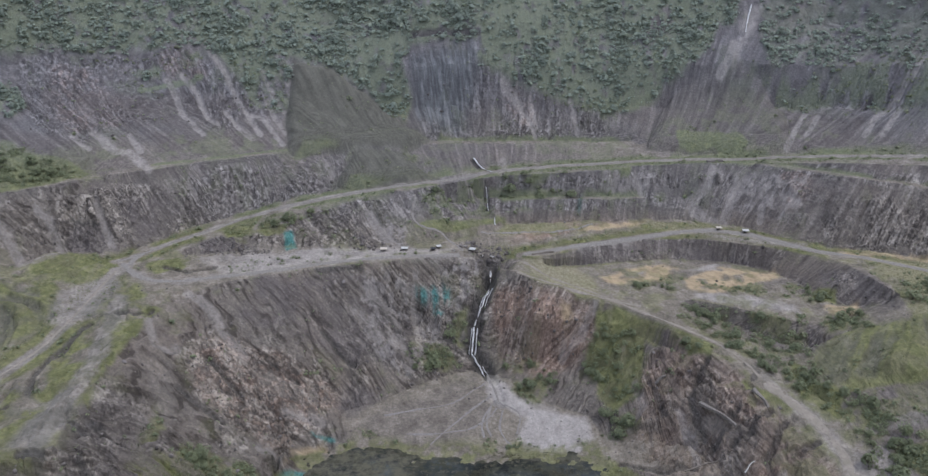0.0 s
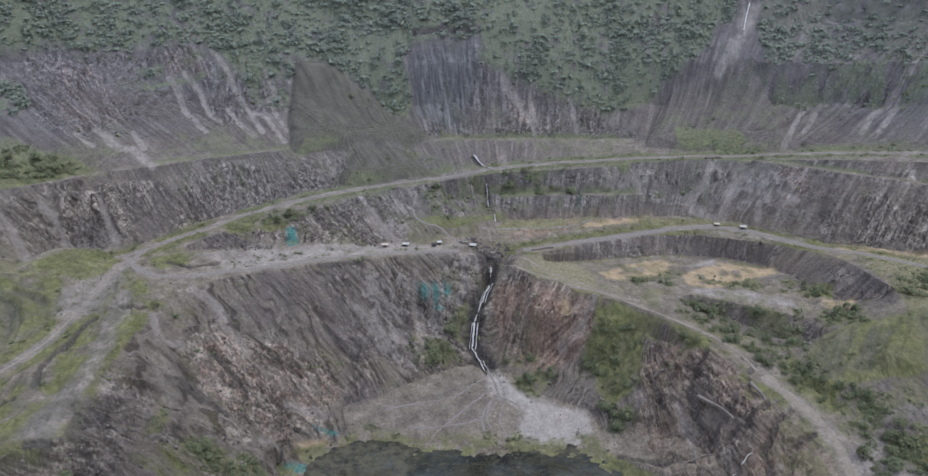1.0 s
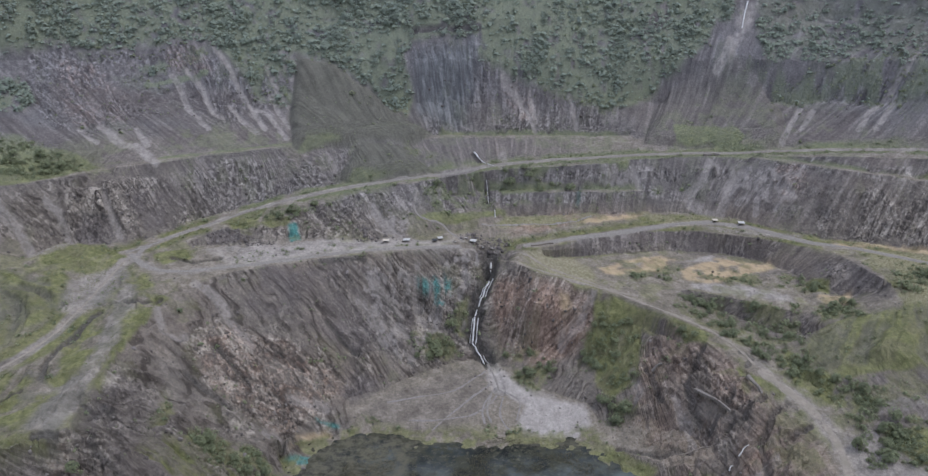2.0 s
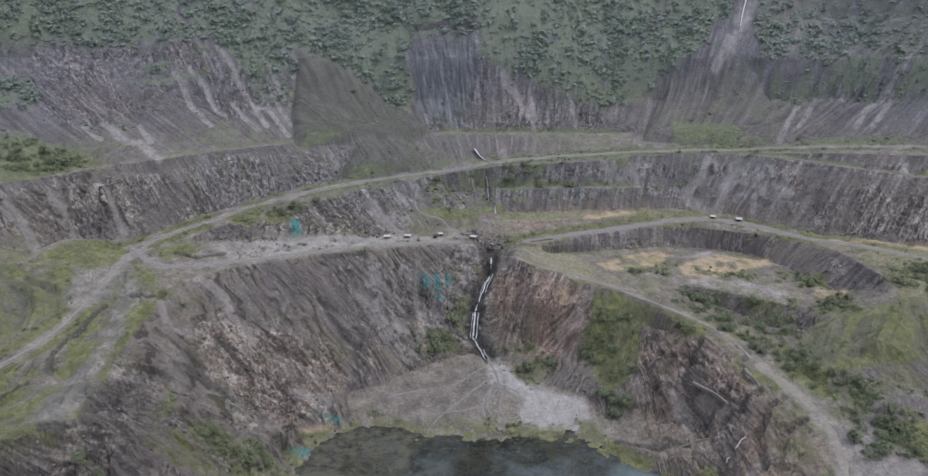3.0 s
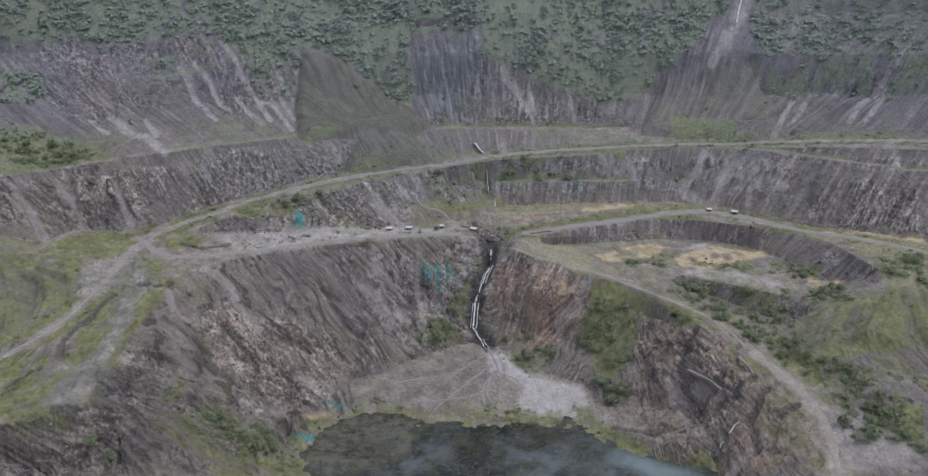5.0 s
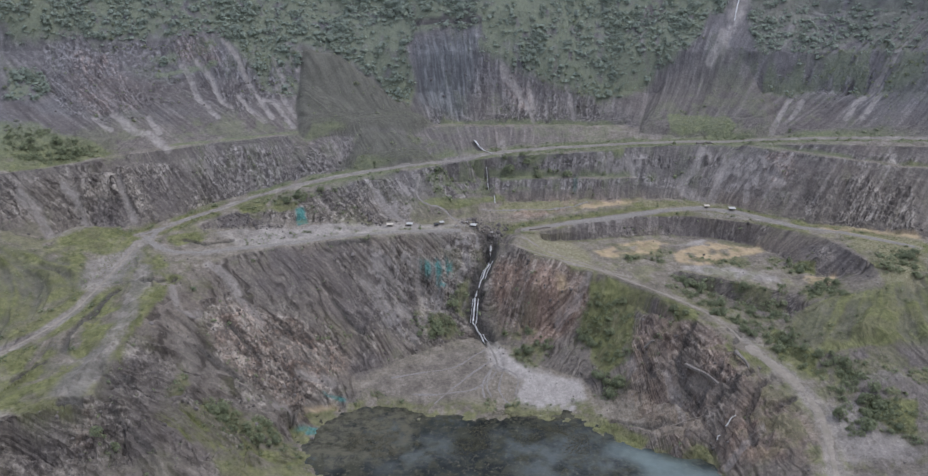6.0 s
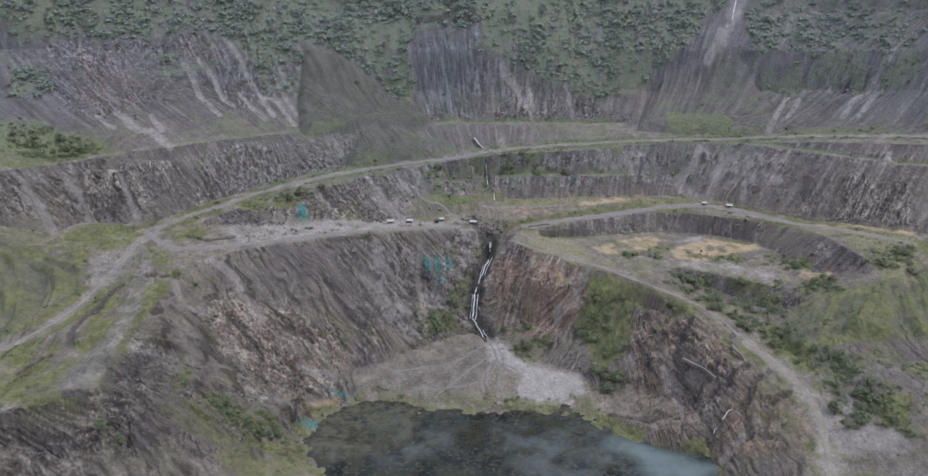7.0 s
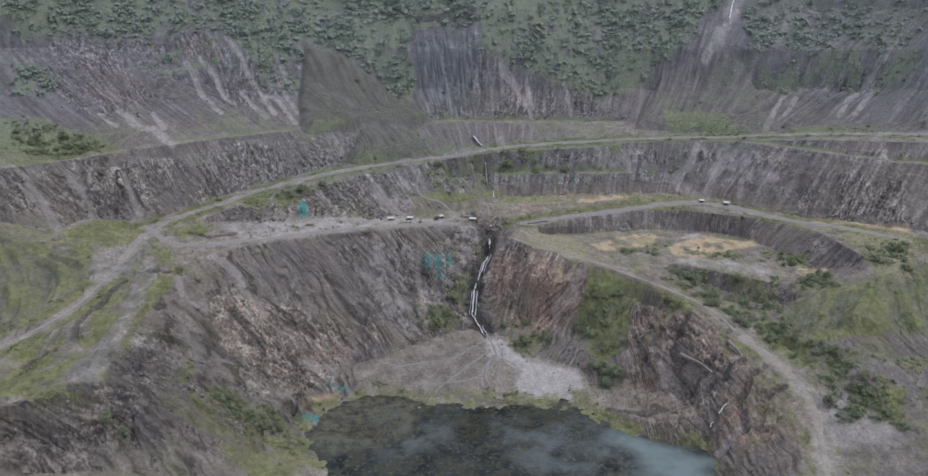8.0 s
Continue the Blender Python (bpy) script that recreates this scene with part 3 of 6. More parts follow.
ZONES['sparse'].append([(-115, 396), (-117, 420), (-150, 414), (-163, 426), (-165, 393)])
ZONES['sparse'].append([(201, 469), (301, 422), (284, 390), (246, 403), (229, 417), (226, 437)])
ZONES['sparse'].append([(-159, 558), (13, 594), (-90, 553), (-144, 530)])
ZONES['sparse'].append([(147, 574), (248, 568), (243, 543), (144, 559)])
ZONES['sparse'].append([(19, 462), (85, 462), (83, 451), (18, 446)])
ZONES['pale'] = []
ZONES['pale'].append([(-157, 567), (-59, 583), (-14, 592), (13, 595), (-14, 584), (-75, 567), (-116, 553), (-155, 540)])
ZONES['pale'].append([(23, 522), (37, 513), (66, 489), (87, 480), (88, 462), (72, 456), (42, 459), (36, 484), (24, 501)])
ZONES['pale'].append([(-94, 575), (59, 596), (31, 591), (13, 590)])
ZONES['pale'].append([(261, 798), (284, 801), (256, 770), (245, 758), (240, 759), (251, 775)])
ZONES['hill'] = []
ZONES['hill'].append([(-334, 520), (-301, 510), (-279, 507), (-255, 505), (-234, 479), (-238, 458), (-262, 427), (-276, 410)])
ZONES['hill'].append([(225, 484), (245, 490), (285, 494), (347, 510), (312, 442), (265, 447), (247, 457), (226, 457), (218, 465)])
ZONES['spur'] = []
ZONES['spur'].append([(-265, 390), (-240, 422), (-227, 466), (-225, 523), (-202, 520), (-185, 477), (-191, 437), (-191, 402), (-190, 383), (-190, 362), (-200, 355), (-242, 349)])
ZONES['milky'] = []
ZONES['milky'].append([(96, 419), (120, 412), (139, 405), (156, 388), (151, 354), (129, 356), (113, 382), (97, 405)])
ZONES['veil'] = []
ZONES['veil'].append([(18, 433), (85, 436), (115, 405), (122, 365), (57, 365), (24, 405)])
ZONES['veil'].append([(-62, 427), (-4, 433), (3, 405), (-44, 389)])
ZONES['earth'] = []
ZONES['earth'].append([(210, 462), (229, 445), (259, 434), (301, 422), (249, 326), (207, 332), (223, 395), (222, 427)])
ZONES['heap'] = []
ZONES['heap'].append([(-182, 571), (-174, 584), (-154, 581), (-156, 568), (-179, 566)])
ZONES['heap'].append([(-1, 603), (13, 609), (43, 600), (36, 589), (20, 589)])
ZONES['heap'].append([(-155, 578), (-128, 573), (-153, 566)])
ZONES['heap'].append([(-79, 601), (-42, 591), (-73, 585)])
ZONES['shrubs'] = []
ZONES['shrubs'].append([(179, 498), (197, 470), (192, 464), (174, 487)])
ZONES['shrubs'].append([(201, 469), (216, 460), (209, 450), (201, 458)])
ZONES['shrubs'].append([(226, 404), (238, 386), (228, 378), (220, 396)])
ZONES['shrubs'].append([(-5, 545), (-4, 557), (8, 557), (10, 542)])
ZONES['shrubs'].append([(34, 532), (47, 532), (72, 511), (67, 499), (45, 507), (36, 521)])
ZONES['shrubs'].append([(89, 525), (120, 526), (124, 507), (110, 481), (92, 489), (85, 512)])
ZONES['shrubs'].append([(-152, 407), (-142, 417), (-117, 420), (-95, 421), (-94, 406), (-116, 402), (-140, 399)])
ZONES['shrubs'].append([(165, 541), (199, 528), (227, 498), (213, 461), (199, 475), (174, 508), (147, 519)])
ZONES['shrubs'].append([(246, 516), (267, 522), (269, 504), (253, 499), (243, 504)])
ZONES['shrubs'].append([(218, 465), (238, 450), (243, 437), (225, 418), (219, 438), (210, 453)])
ZONES['shrubs'].append([(230, 421), (272, 411), (254, 375), (243, 395), (226, 404)])
ZONES['shrubs'].append([(-135, 601), (-117, 613), (-99, 620), (-99, 614), (-124, 598), (-132, 595)])
ZONES['shrubs'].append([(34, 662), (64, 665), (68, 662), (39, 660)])
ZONES['shrubs'].append([(-25, 642), (14, 659), (9, 651), (-20, 636)])
ZONES['shrubs'].append([(-346, 613), (-323, 620), (-291, 615), (-282, 592), (-313, 577), (-332, 584)])
ZONES['shrubs'].append([(128, 568), (158, 565), (157, 558), (126, 560)])
ZONES['shrubs'].append([(95, 483), (120, 470), (116, 456), (96, 460)])
ZONES['shrubs'].append([(299, 535), (331, 533), (315, 502), (290, 506)])
ZONES['shrubs'].append([(141, 510), (163, 498), (156, 488), (141, 506)])
ZONES['shrubs'].append([(252, 570), (257, 537), (243, 534)])
ZONES['shrubs'].append([(-188, 354), (-178, 360), (-175, 354), (-184, 350)])
ZONES['shrubs'].append([(39, 660), (108, 660), (108, 655), (39, 655)])
ZONES['shrubs'].append([(315, 566), (336, 542), (331, 533), (307, 550)])
ZONES['shrubs'].append([(-35, 538), (-5, 543), (-9, 522), (-30, 521)])
ZONES['reeds'] = []
ZONES['reeds'].append([(-78, 436), (-48, 430), (-4, 442), (48, 440), (81, 440), (81, 411), (-73, 405)])
ZONES['reeds'].append([(19, 452), (84, 455), (82, 447), (18, 443)])
ZONES['rivulet'] = []
ZONES['rivulet'].append([(30, 496), (24, 484), (11, 473), (-12, 468), (-32, 469)])
ZONES['rivulet'].append([(23, 519), (-0, 496), (-29, 489), (-48, 483)])
ZONES['rivulet'].append([(32, 490), (28, 473), (34, 459), (42, 456)])
ZONES['rivulet'].append([(26, 505), (8, 487), (-4, 473), (-16, 458)])
ZONES['rivulet'].append([(28, 502), (17, 479), (19, 462)])
ZONES['rivulet'].append([(28, 499), (44, 487), (39, 467)])
ZONES['spur_path'] = []
ZONES['spur_path'].append([(-209, 498), (-203, 470), (-200, 444), (-198, 412), (-198, 388), (-198, 365)])
ZONES['spur_path'].append([(-225, 537), (-225, 509), (-227, 484)])
ZONES['rim_grass'] = []
ZONES['rim_grass'].append([(-194, 399), (-198, 423), (-195, 444), (-192, 465), (-185, 487)])
ZONES['rim_grass'].append([(-221, 348), (-211, 352), (-201, 356)])
ZONES['rim_grass'].append([(180, 469), (188, 453), (193, 444)])
ZONES['forest'] = []
ZONES['forest'].append([(-376, 705), (-373, 682), (-350, 694), (-323, 712), (-297, 719), (-278, 725), (-246, 736), (-218, 746), (-196, 737), (-174, 728), (-154, 735), (-146, 752), (-114, 746), (-91, 740), (-70, 729), (-43, 719), (-39, 733), (-49, 746), (-39, 759), (15, 761), (20, 748), (47, 747), (69, 747), (102, 745), (134, 741), (166, 749), (185, 760), (212, 763), (233, 776), (240, 803), (253, 813), (15, 794), (-202, 782)])
ZONES['forest'].append([(-369, 669), (-348, 674), (-332, 663), (-334, 648), (-358, 640)])
ZONES['forest'].append([(273, 809), (272, 786), (279, 750), (299, 750), (322, 738), (360, 734), (370, 709), (398, 699), (410, 742)])
ZONES['thin_forest'] = []
ZONES['thin_forest'].append([(279, 750), (284, 739), (301, 724), (330, 721), (358, 693), (393, 680), (401, 707), (365, 722), (330, 733)])
ZONES['thin_forest'].append([(-196, 737), (-173, 715), (-142, 713), (-145, 747)])
ZONES['thin_forest'].append([(15, 744), (36, 744), (69, 743), (145, 738), (141, 750), (80, 750)])
ZONES['thin_forest'].append([(-336, 706), (-228, 719), (-216, 742)])
ZONES['cone_west'] = []
ZONES['cone_west'].append([(-143, 752), (-127, 748), (-106, 747), (-86, 736), (-65, 727), (-43, 718), (-18, 711), (-42, 690), (-82, 684), (-135, 666), (-142, 701), (-143, 722)])
ZONES['cone_west'].append([(-81, 684), (-59, 684), (-42, 687), (-27, 674), (-12, 671), (-40, 653), (-84, 649), (-99, 656), (-91, 668)])
ZONES['cone_east'] = []
ZONES['cone_east'].append([(249, 779), (239, 758), (223, 760), (197, 757), (178, 743), (160, 705), (223, 699), (278, 681), (287, 729), (272, 750), (254, 762)])
ZONES['crag'] = []
ZONES['crag'].append([(-346, 695), (-302, 716), (-245, 729), (-216, 742), (-154, 735), (-141, 707), (-171, 678), (-218, 674), (-254, 666), (-269, 641), (-309, 638), (-341, 664)])
ZONES['crag'].append([(-44, 753), (15, 757), (69, 747), (155, 735), (155, 727), (-22, 711)])
ZONES['crag'].append([(117, 690), (217, 680), (300, 637), (363, 606), (347, 562), (289, 593), (222, 634), (117, 646), (33, 638), (34, 660)])
ZONES['crag'].append([(-320, 551), (-256, 598), (-177, 640), (-87, 682), (-85, 657), (-175, 618), (-246, 561), (-290, 532), (-318, 540)])
ZONES['crag'].append([(-35, 641), (24, 660), (38, 641), (-6, 622), (-34, 625)])
ZONES['crag'].append([(289, 745), (350, 719), (368, 696), (344, 703), (298, 734)])
ZONES['crag'].append([(183, 525), (233, 510), (227, 482), (210, 496), (183, 510)])
ZONES['crag'].append([(259, 570), (282, 549), (287, 511), (274, 517), (258, 537)])
ZONES['crag'].append([(89, 611), (172, 625), (255, 590), (242, 587), (165, 610), (91, 593)])
ZONES['crag'].append([(-222, 345), (-200, 355), (-187, 369), (-177, 371), (-175, 352), (-222, 338)])
ZONES['crag'].append([(-145, 490), (-86, 498), (-70, 495), (-83, 476), (-111, 462), (-138, 457), (-161, 468)])
ZONES['crag'].append([(-58, 561), (13, 579), (13, 562), (-14, 551), (-48, 538)])
ZONES['crag'].append([(27, 570), (94, 544), (97, 528), (81, 518), (56, 515), (34, 530), (26, 542)])
ZONES['crag'].append([(-74, 557), (27, 591), (26, 556), (-5, 517), (-34, 513), (-64, 523)])
ZONES['crag'].append([(-197, 388), (-179, 415), (-150, 410), (-156, 396), (-174, 382)])
ZONES['crag'].append([(114, 669), (358, 595), (348, 564), (280, 595), (223, 636), (112, 645)])
ZONES['tanrock'] = []
ZONES['tanrock'].append([(-250, 731), (-223, 739), (-209, 724), (-228, 718), (-242, 715)])
ZONES['tanrock'].append([(-329, 697), (-303, 708), (-279, 696), (-263, 664), (-279, 654), (-303, 649)])
ZONES['tanrock'].append([(39, 746), (58, 745), (72, 740), (71, 728), (58, 727)])
ZONES['tanrock'].append([(260, 656), (278, 645), (274, 623), (261, 622), (252, 635)])
ZONES['tanrock'].append([(-162, 470), (-145, 489), (-120, 495), (-86, 498), (-72, 496), (-83, 474), (-107, 441), (-128, 438), (-138, 443), (-158, 455)])
ZONES['tanrock'].append([(-117, 475), (-90, 486), (-83, 472), (-102, 449), (-125, 445)])
ZONES['tanrock'].append([(-198, 358), (-186, 364), (-183, 355), (-196, 350)])
ZONES['tanrock'].append([(117, 496), (139, 509), (130, 484), (113, 472)])
ZONES['tanrock'].append([(160, 468), (187, 445), (174, 427), (157, 442)])
ZONES['darkrock'] = []
ZONES['darkrock'].append([(-341, 631), (-310, 639), (-278, 643), (-239, 625), (-260, 610), (-310, 614), (-331, 615)])
ZONES['darkrock'].append([(-239, 665), (-186, 680), (-140, 704), (-134, 667), (-180, 652), (-226, 632)])
ZONES['darkrock'].append([(-270, 570), (-251, 576), (-234, 564), (-249, 555), (-262, 549)])
ZONES['darkrock'].append([(-246, 595), (-209, 616), (-200, 609), (-225, 577)])
ZONES['darkrock'].append([(-134, 536), (-58, 561), (-32, 558), (-35, 522), (-63, 513), (-87, 511), (-110, 508), (-141, 508)])
ZONES['darkrock'].append([(-79, 486), (-71, 502), (-47, 498), (-68, 480)])
ZONES['darkrock'].append([(-197, 388), (-179, 416), (-150, 409), (-158, 393), (-116, 383), (-176, 349), (-188, 364)])
ZONES['darkrock'].append([(-222, 345), (-201, 357), (-187, 369), (-177, 371), (-172, 353), (-222, 338)])
ZONES['darkrock'].append([(128, 519), (150, 507), (136, 486), (120, 490)])
ZONES['darkrock'].append([(182, 523), (233, 509), (227, 482), (210, 496), (183, 509)])
ZONES['darkrock'].append([(259, 568), (282, 549), (288, 513), (273, 516), (257, 536)])
ZONES['darkrock'].append([(222, 441), (285, 434), (270, 403), (237, 401), (219, 416)])
ZONES['darkrock'].append([(186, 757), (228, 758), (226, 717), (175, 719)])
ZONES['darkrock'].append([(89, 614), (173, 627), (255, 590), (242, 586), (165, 610), (91, 593)])
ZONES['darkrock'].append([(-5, 560), (15, 565), (12, 541), (-3, 539)])
ZONES['darkrock'].append([(-198, 585), (-161, 581), (-157, 568), (-186, 565)])
ZONES['darkrock'].append([(284, 735), (344, 693), (311, 666), (275, 685)])
ZONES['darkrock'].append([(231, 447), (288, 442), (272, 407), (243, 407), (230, 425)])
ZONES['darkrock'].append([(230, 400), (261, 385), (251, 364), (231, 367)])
ZONES['darkrock'].append([(-327, 677), (-227, 711), (-153, 722), (-141, 693), (-232, 671), (-313, 648)])
ZONES['darkrock'].append([(-357, 637), (-333, 642), (-326, 625), (-350, 621)])
ZONES['rustrock'] = []
ZONES['rustrock'].append([(27, 567), (56, 553), (94, 544), (97, 525), (81, 517), (56, 514), (34, 529), (26, 542)])
ZONES['rustrock'].append([(164, 410), (184, 412), (190, 396), (183, 373), (156, 396)])
ZONES['rustrock'].append([(77, 641), (160, 646), (130, 635), (90, 626), (46, 603), (42, 617)])
ZONES['chutes_fine'] = []
ZONES['chutes_fine'].append([(-214, 746), (-198, 731), (-186, 719), (-170, 699), (-159, 682)])
ZONES['chutes_fine'].append([(-229, 720), (-217, 714), (-202, 691), (-194, 687)])
ZONES['chutes_fine'].append([(-192, 703), (-176, 685), (-164, 676)])
ZONES['chutes_fine'].append([(-241, 714), (-232, 707), (-222, 692)])
ZONES['chutes_fine'].append([(-226, 694), (-214, 685), (-202, 672)])
ZONES['chutes_fine'].append([(-166, 737), (-154, 723), (-143, 711)])
ZONES['chutes_fine'].append([(-156, 749), (-144, 734)])
ZONES['chutes_fine'].append([(-170, 704), (-158, 698), (-140, 677)])
ZONES['chutes_fine'].append([(-160, 720), (-150, 703), (-140, 692)])
ZONES['chutes_fine'].append([(-254, 657), (-241, 640)])
ZONES['chutes_fine'].append([(-292, 643), (-277, 633)])
ZONES['chutes_fine'].append([(42, 745), (51, 742), (63, 734), (70, 726)])
ZONES['chutes_fine'].append([(66, 742), (71, 730)])
ZONES['chutes_fine'].append([(102, 746), (107, 730)])
ZONES['chutes_fine'].append([(303, 724), (288, 706), (275, 687)])
ZONES['chutes_fine'].append([(311, 716), (296, 699)])
ZONES['chutes_fine'].append([(376, 704), (364, 697), (350, 695), (334, 678)])
ZONES['chutes_fine'].append([(393, 711), (377, 702)])
ZONES['chutes_fine'].append([(367, 693), (346, 673)])
ZONES['chutes_fine'].append([(147, 667), (152, 661)])
ZONES['chutes_fine'].append([(132, 667), (129, 663)])
ZONES['chutes_fine'].append([(241, 636), (239, 629)])
ZONES['chutes_fine'].append([(-289, 569), (-281, 568), (-265, 548)])
ZONES['chutes_fine'].append([(-258, 589), (-241, 567)])
ZONES['chutes_fine'].append([(-201, 622), (-197, 620)])
ZONES['chutes_fine'].append([(-106, 672), (-99, 663)])
ZONES['chutes_fine'].append([(-57, 553), (-47, 550), (-40, 549)])
ZONES['chutes_fine'].append([(-69, 540), (-56, 539)])
ZONES['chutes_fine'].append([(-184, 475), (-175, 459), (-168, 462), (-165, 466)])
ZONES['chutes_fine'].append([(-32, 565), (-30, 562), (-26, 553)])
ZONES['chutes_fine'].append([(-16, 555), (-13, 548), (-20, 542), (-26, 533)])
ZONES['chutes_fine'].append([(97, 537), (87, 524), (73, 522)])
ZONES['chutes_fine'].append([(116, 490), (119, 473), (110, 464)])
ZONES['chutes_fine'].append([(217, 411), (228, 382), (238, 363)])
ZONES['chutes_fine'].append([(233, 409), (245, 390), (252, 368)])
ZONES['chutes_fine'].append([(217, 399), (217, 379), (216, 365)])
ZONES['chutes_fine'].append([(181, 403), (166, 395), (159, 391)])
ZONES['chutes_fine'].append([(137, 462), (142, 446), (141, 427)])
ZONES['chutes_broad'] = []
ZONES['chutes_broad'].append([(-280, 653), (-260, 636), (-248, 637), (-228, 619)])
ZONES['chutes_broad'].append([(-311, 548), (-301, 548), (-287, 535)])
ZONES['chutes_broad'].append([(-171, 512), (-156, 505), (-141, 487), (-132, 483)])
ZONES['chutes_broad'].append([(211, 672), (204, 662), (196, 656), (190, 649), (207, 638)])
ZONES['chutes_broad'].append([(235, 659), (224, 654), (213, 637)])
ZONES['chutes_broad'].append([(-104, 464), (-94, 469), (-83, 470)])
ZONES['chutes_broad'].append([(-112, 436), (-104, 436)])
ZONES['chutes_broad'].append([(40, 694), (38, 669)])
ZONES['chutes_broad'].append([(252, 776), (243, 761), (236, 758)])
ZONES['chutes_broad'].append([(-271, 542), (-281, 538)])
ZONES['chutes_broad'].append([(-67, 621), (-57, 606), (-42, 593)])
ZONES['chutes_broad'].append([(-56, 533), (-35, 535), (-30, 523)])
ZONES['chutes_broad'].append([(235, 422), (250, 425), (267, 425)])
ZONES['grass2'] = []
ZONES['grass2'].append([(-276, 518), (-256, 513), (-232, 479), (-230, 470), (-251, 483)])
ZONES['grass2'].append([(-281, 537), (-269, 546), (-246, 558), (-237, 543), (-251, 520), (-274, 523)])
ZONES['grass2'].append([(-192, 466), (-186, 487), (-184, 465), (-188, 437), (-189, 414), (-197, 420), (-196, 443)])
ZONES['grass2'].append([(-258, 415), (-238, 411), (-240, 397), (-245, 388)])
ZONES['grass2'].append([(-226, 355), (-219, 364), (-203, 357), (-222, 345)])
ZONES['grass2'].append([(-219, 411), (-205, 434), (-202, 410), (-214, 399)])
ZONES['grass2'].append([(-160, 398), (-145, 402), (-117, 401), (-90, 403), (-88, 397), (-121, 380), (-151, 387)])
ZONES['grass2'].append([(97, 535), (137, 525), (128, 515), (119, 488), (102, 475), (93, 491), (93, 517)])
ZONES['grass2'].append([(151, 503), (167, 493), (160, 482), (148, 495)])
ZONES['grass2'].append([(175, 468), (196, 449), (191, 443), (174, 456)])
ZONES['grass2'].append([(88, 458), (106, 430), (122, 418), (109, 409), (93, 421), (80, 442)])
ZONES['grass2'].append([(-346, 611), (-323, 619), (-284, 619), (-266, 613), (-290, 579), (-321, 557)])
ZONES['grass2'].append([(38, 633), (100, 642), (71, 626), (32, 618)])
ZONES['grass2'].append([(159, 642), (205, 637), (199, 633), (154, 632)])
ZONES['grass2'].append([(222, 478), (240, 492), (286, 494), (309, 485), (290, 446), (265, 445), (232, 449)])
ZONES['grass2'].append([(304, 550), (338, 543), (310, 488), (287, 495), (305, 516)])
ZONES['grass2'].append([(34, 658), (79, 657), (73, 651), (34, 651)])
ZONES['grass2'].append([(59, 662), (145, 674), (139, 669), (64, 660)])
ZONES['grass2'].append([(224, 701), (257, 693), (248, 681), (219, 687)])
ZONES['grass2'].append([(190, 722), (246, 712), (248, 697), (192, 703)])
ZONES['grass2'].append([(-126, 679), (-92, 687), (-95, 682), (-132, 665)])
ZONES['grass2'].append([(-85, 661), (-40, 653), (-89, 648)])
ZONES['grass2'].append([(252, 555), (267, 542), (260, 531), (247, 539)])
ZONES['grass2'].append([(-213, 550), (-190, 558), (-179, 542), (-199, 533)])
ZONES['grass2'].append([(-38, 611), (-6, 624), (43, 640), (38, 633), (-6, 611)])
ZONES['grass2'].append([(-176, 605), (-142, 620), (-149, 588), (-166, 581)])
ZONES['grass2'].append([(-144, 595), (-125, 604), (-127, 589), (-142, 585)])
ZONES['grass2'].append([(208, 485), (231, 447), (221, 429), (206, 449)])
ZONES['grass2'].append([(242, 413), (272, 407), (258, 379), (244, 395)])
ZONES['lush'] = []
ZONES['lush'].append([(-150, 409), (-130, 418), (-113, 417), (-97, 417), (-101, 402), (-117, 403), (-138, 400)])
ZONES['lush'].append([(96, 525), (120, 524), (126, 502), (114, 480), (98, 499)])
ZONES['lush'].append([(39, 530), (64, 510), (54, 491), (40, 509)])
ZONES['lush'].append([(161, 519), (194, 504), (200, 485), (184, 485), (164, 502)])
ZONES['lush'].append([(240, 512), (270, 509), (266, 490), (238, 497)])
ZONES['lush'].append([(106, 475), (122, 467), (115, 460), (101, 466)])
ZONES['lush'].append([(205, 479), (225, 451), (214, 440), (198, 456)])
ZONES['lush'].append([(-1, 558), (12, 560), (12, 546), (-1, 541)])
ZONES['lush'].append([(29, 667), (64, 672), (64, 662), (34, 661)])
ZONES['lush'].append([(224, 447), (251, 427), (235, 413), (218, 421)])
ZONES['lush'].append([(-336, 589), (-315, 617), (-282, 612), (-279, 593), (-312, 571)])
ZONES['lush'].append([(-168, 591), (-113, 616), (-117, 609), (-157, 582)])
ZONES['lush'].append([(240, 409), (263, 408), (253, 386), (235, 390)])
ZONES['lush'].append([(-185, 355), (-179, 361), (-178, 351), (-184, 351)])
ZONES['lush'].append([(-18, 544), (4, 534), (-1, 523), (-22, 524)])
ZONES['fanpale'] = []
ZONES['fanpale'].append([(21, 530), (33, 518), (52, 491), (86, 482), (88, 464), (78, 455), (46, 455), (39, 464), (46, 481), (28, 496), (22, 510)])
ZONES['fansilt'] = []
ZONES['fansilt'].append([(-53, 485), (-21, 503), (12, 524), (21, 511), (28, 485), (-4, 460), (-51, 462), (-64, 474)])
ZONES['apron'] = []
ZONES['apron'].append([(-249, 499), (-229, 529), (-215, 518), (-215, 478), (-225, 466), (-237, 467)])
ZONES['apron'].append([(-212, 362), (-208, 407), (-196, 413), (-191, 383), (-197, 360)])
ZONES['apron'].append([(-182, 558), (-142, 574), (-77, 581), (-92, 562), (-154, 534)])
ZONES['apron'].append([(214, 402), (233, 409), (253, 368), (250, 363), (212, 366)])
ZONES['apron'].append([(184, 630), (268, 600), (257, 593), (183, 626)])
ZONES['ruin'] = []
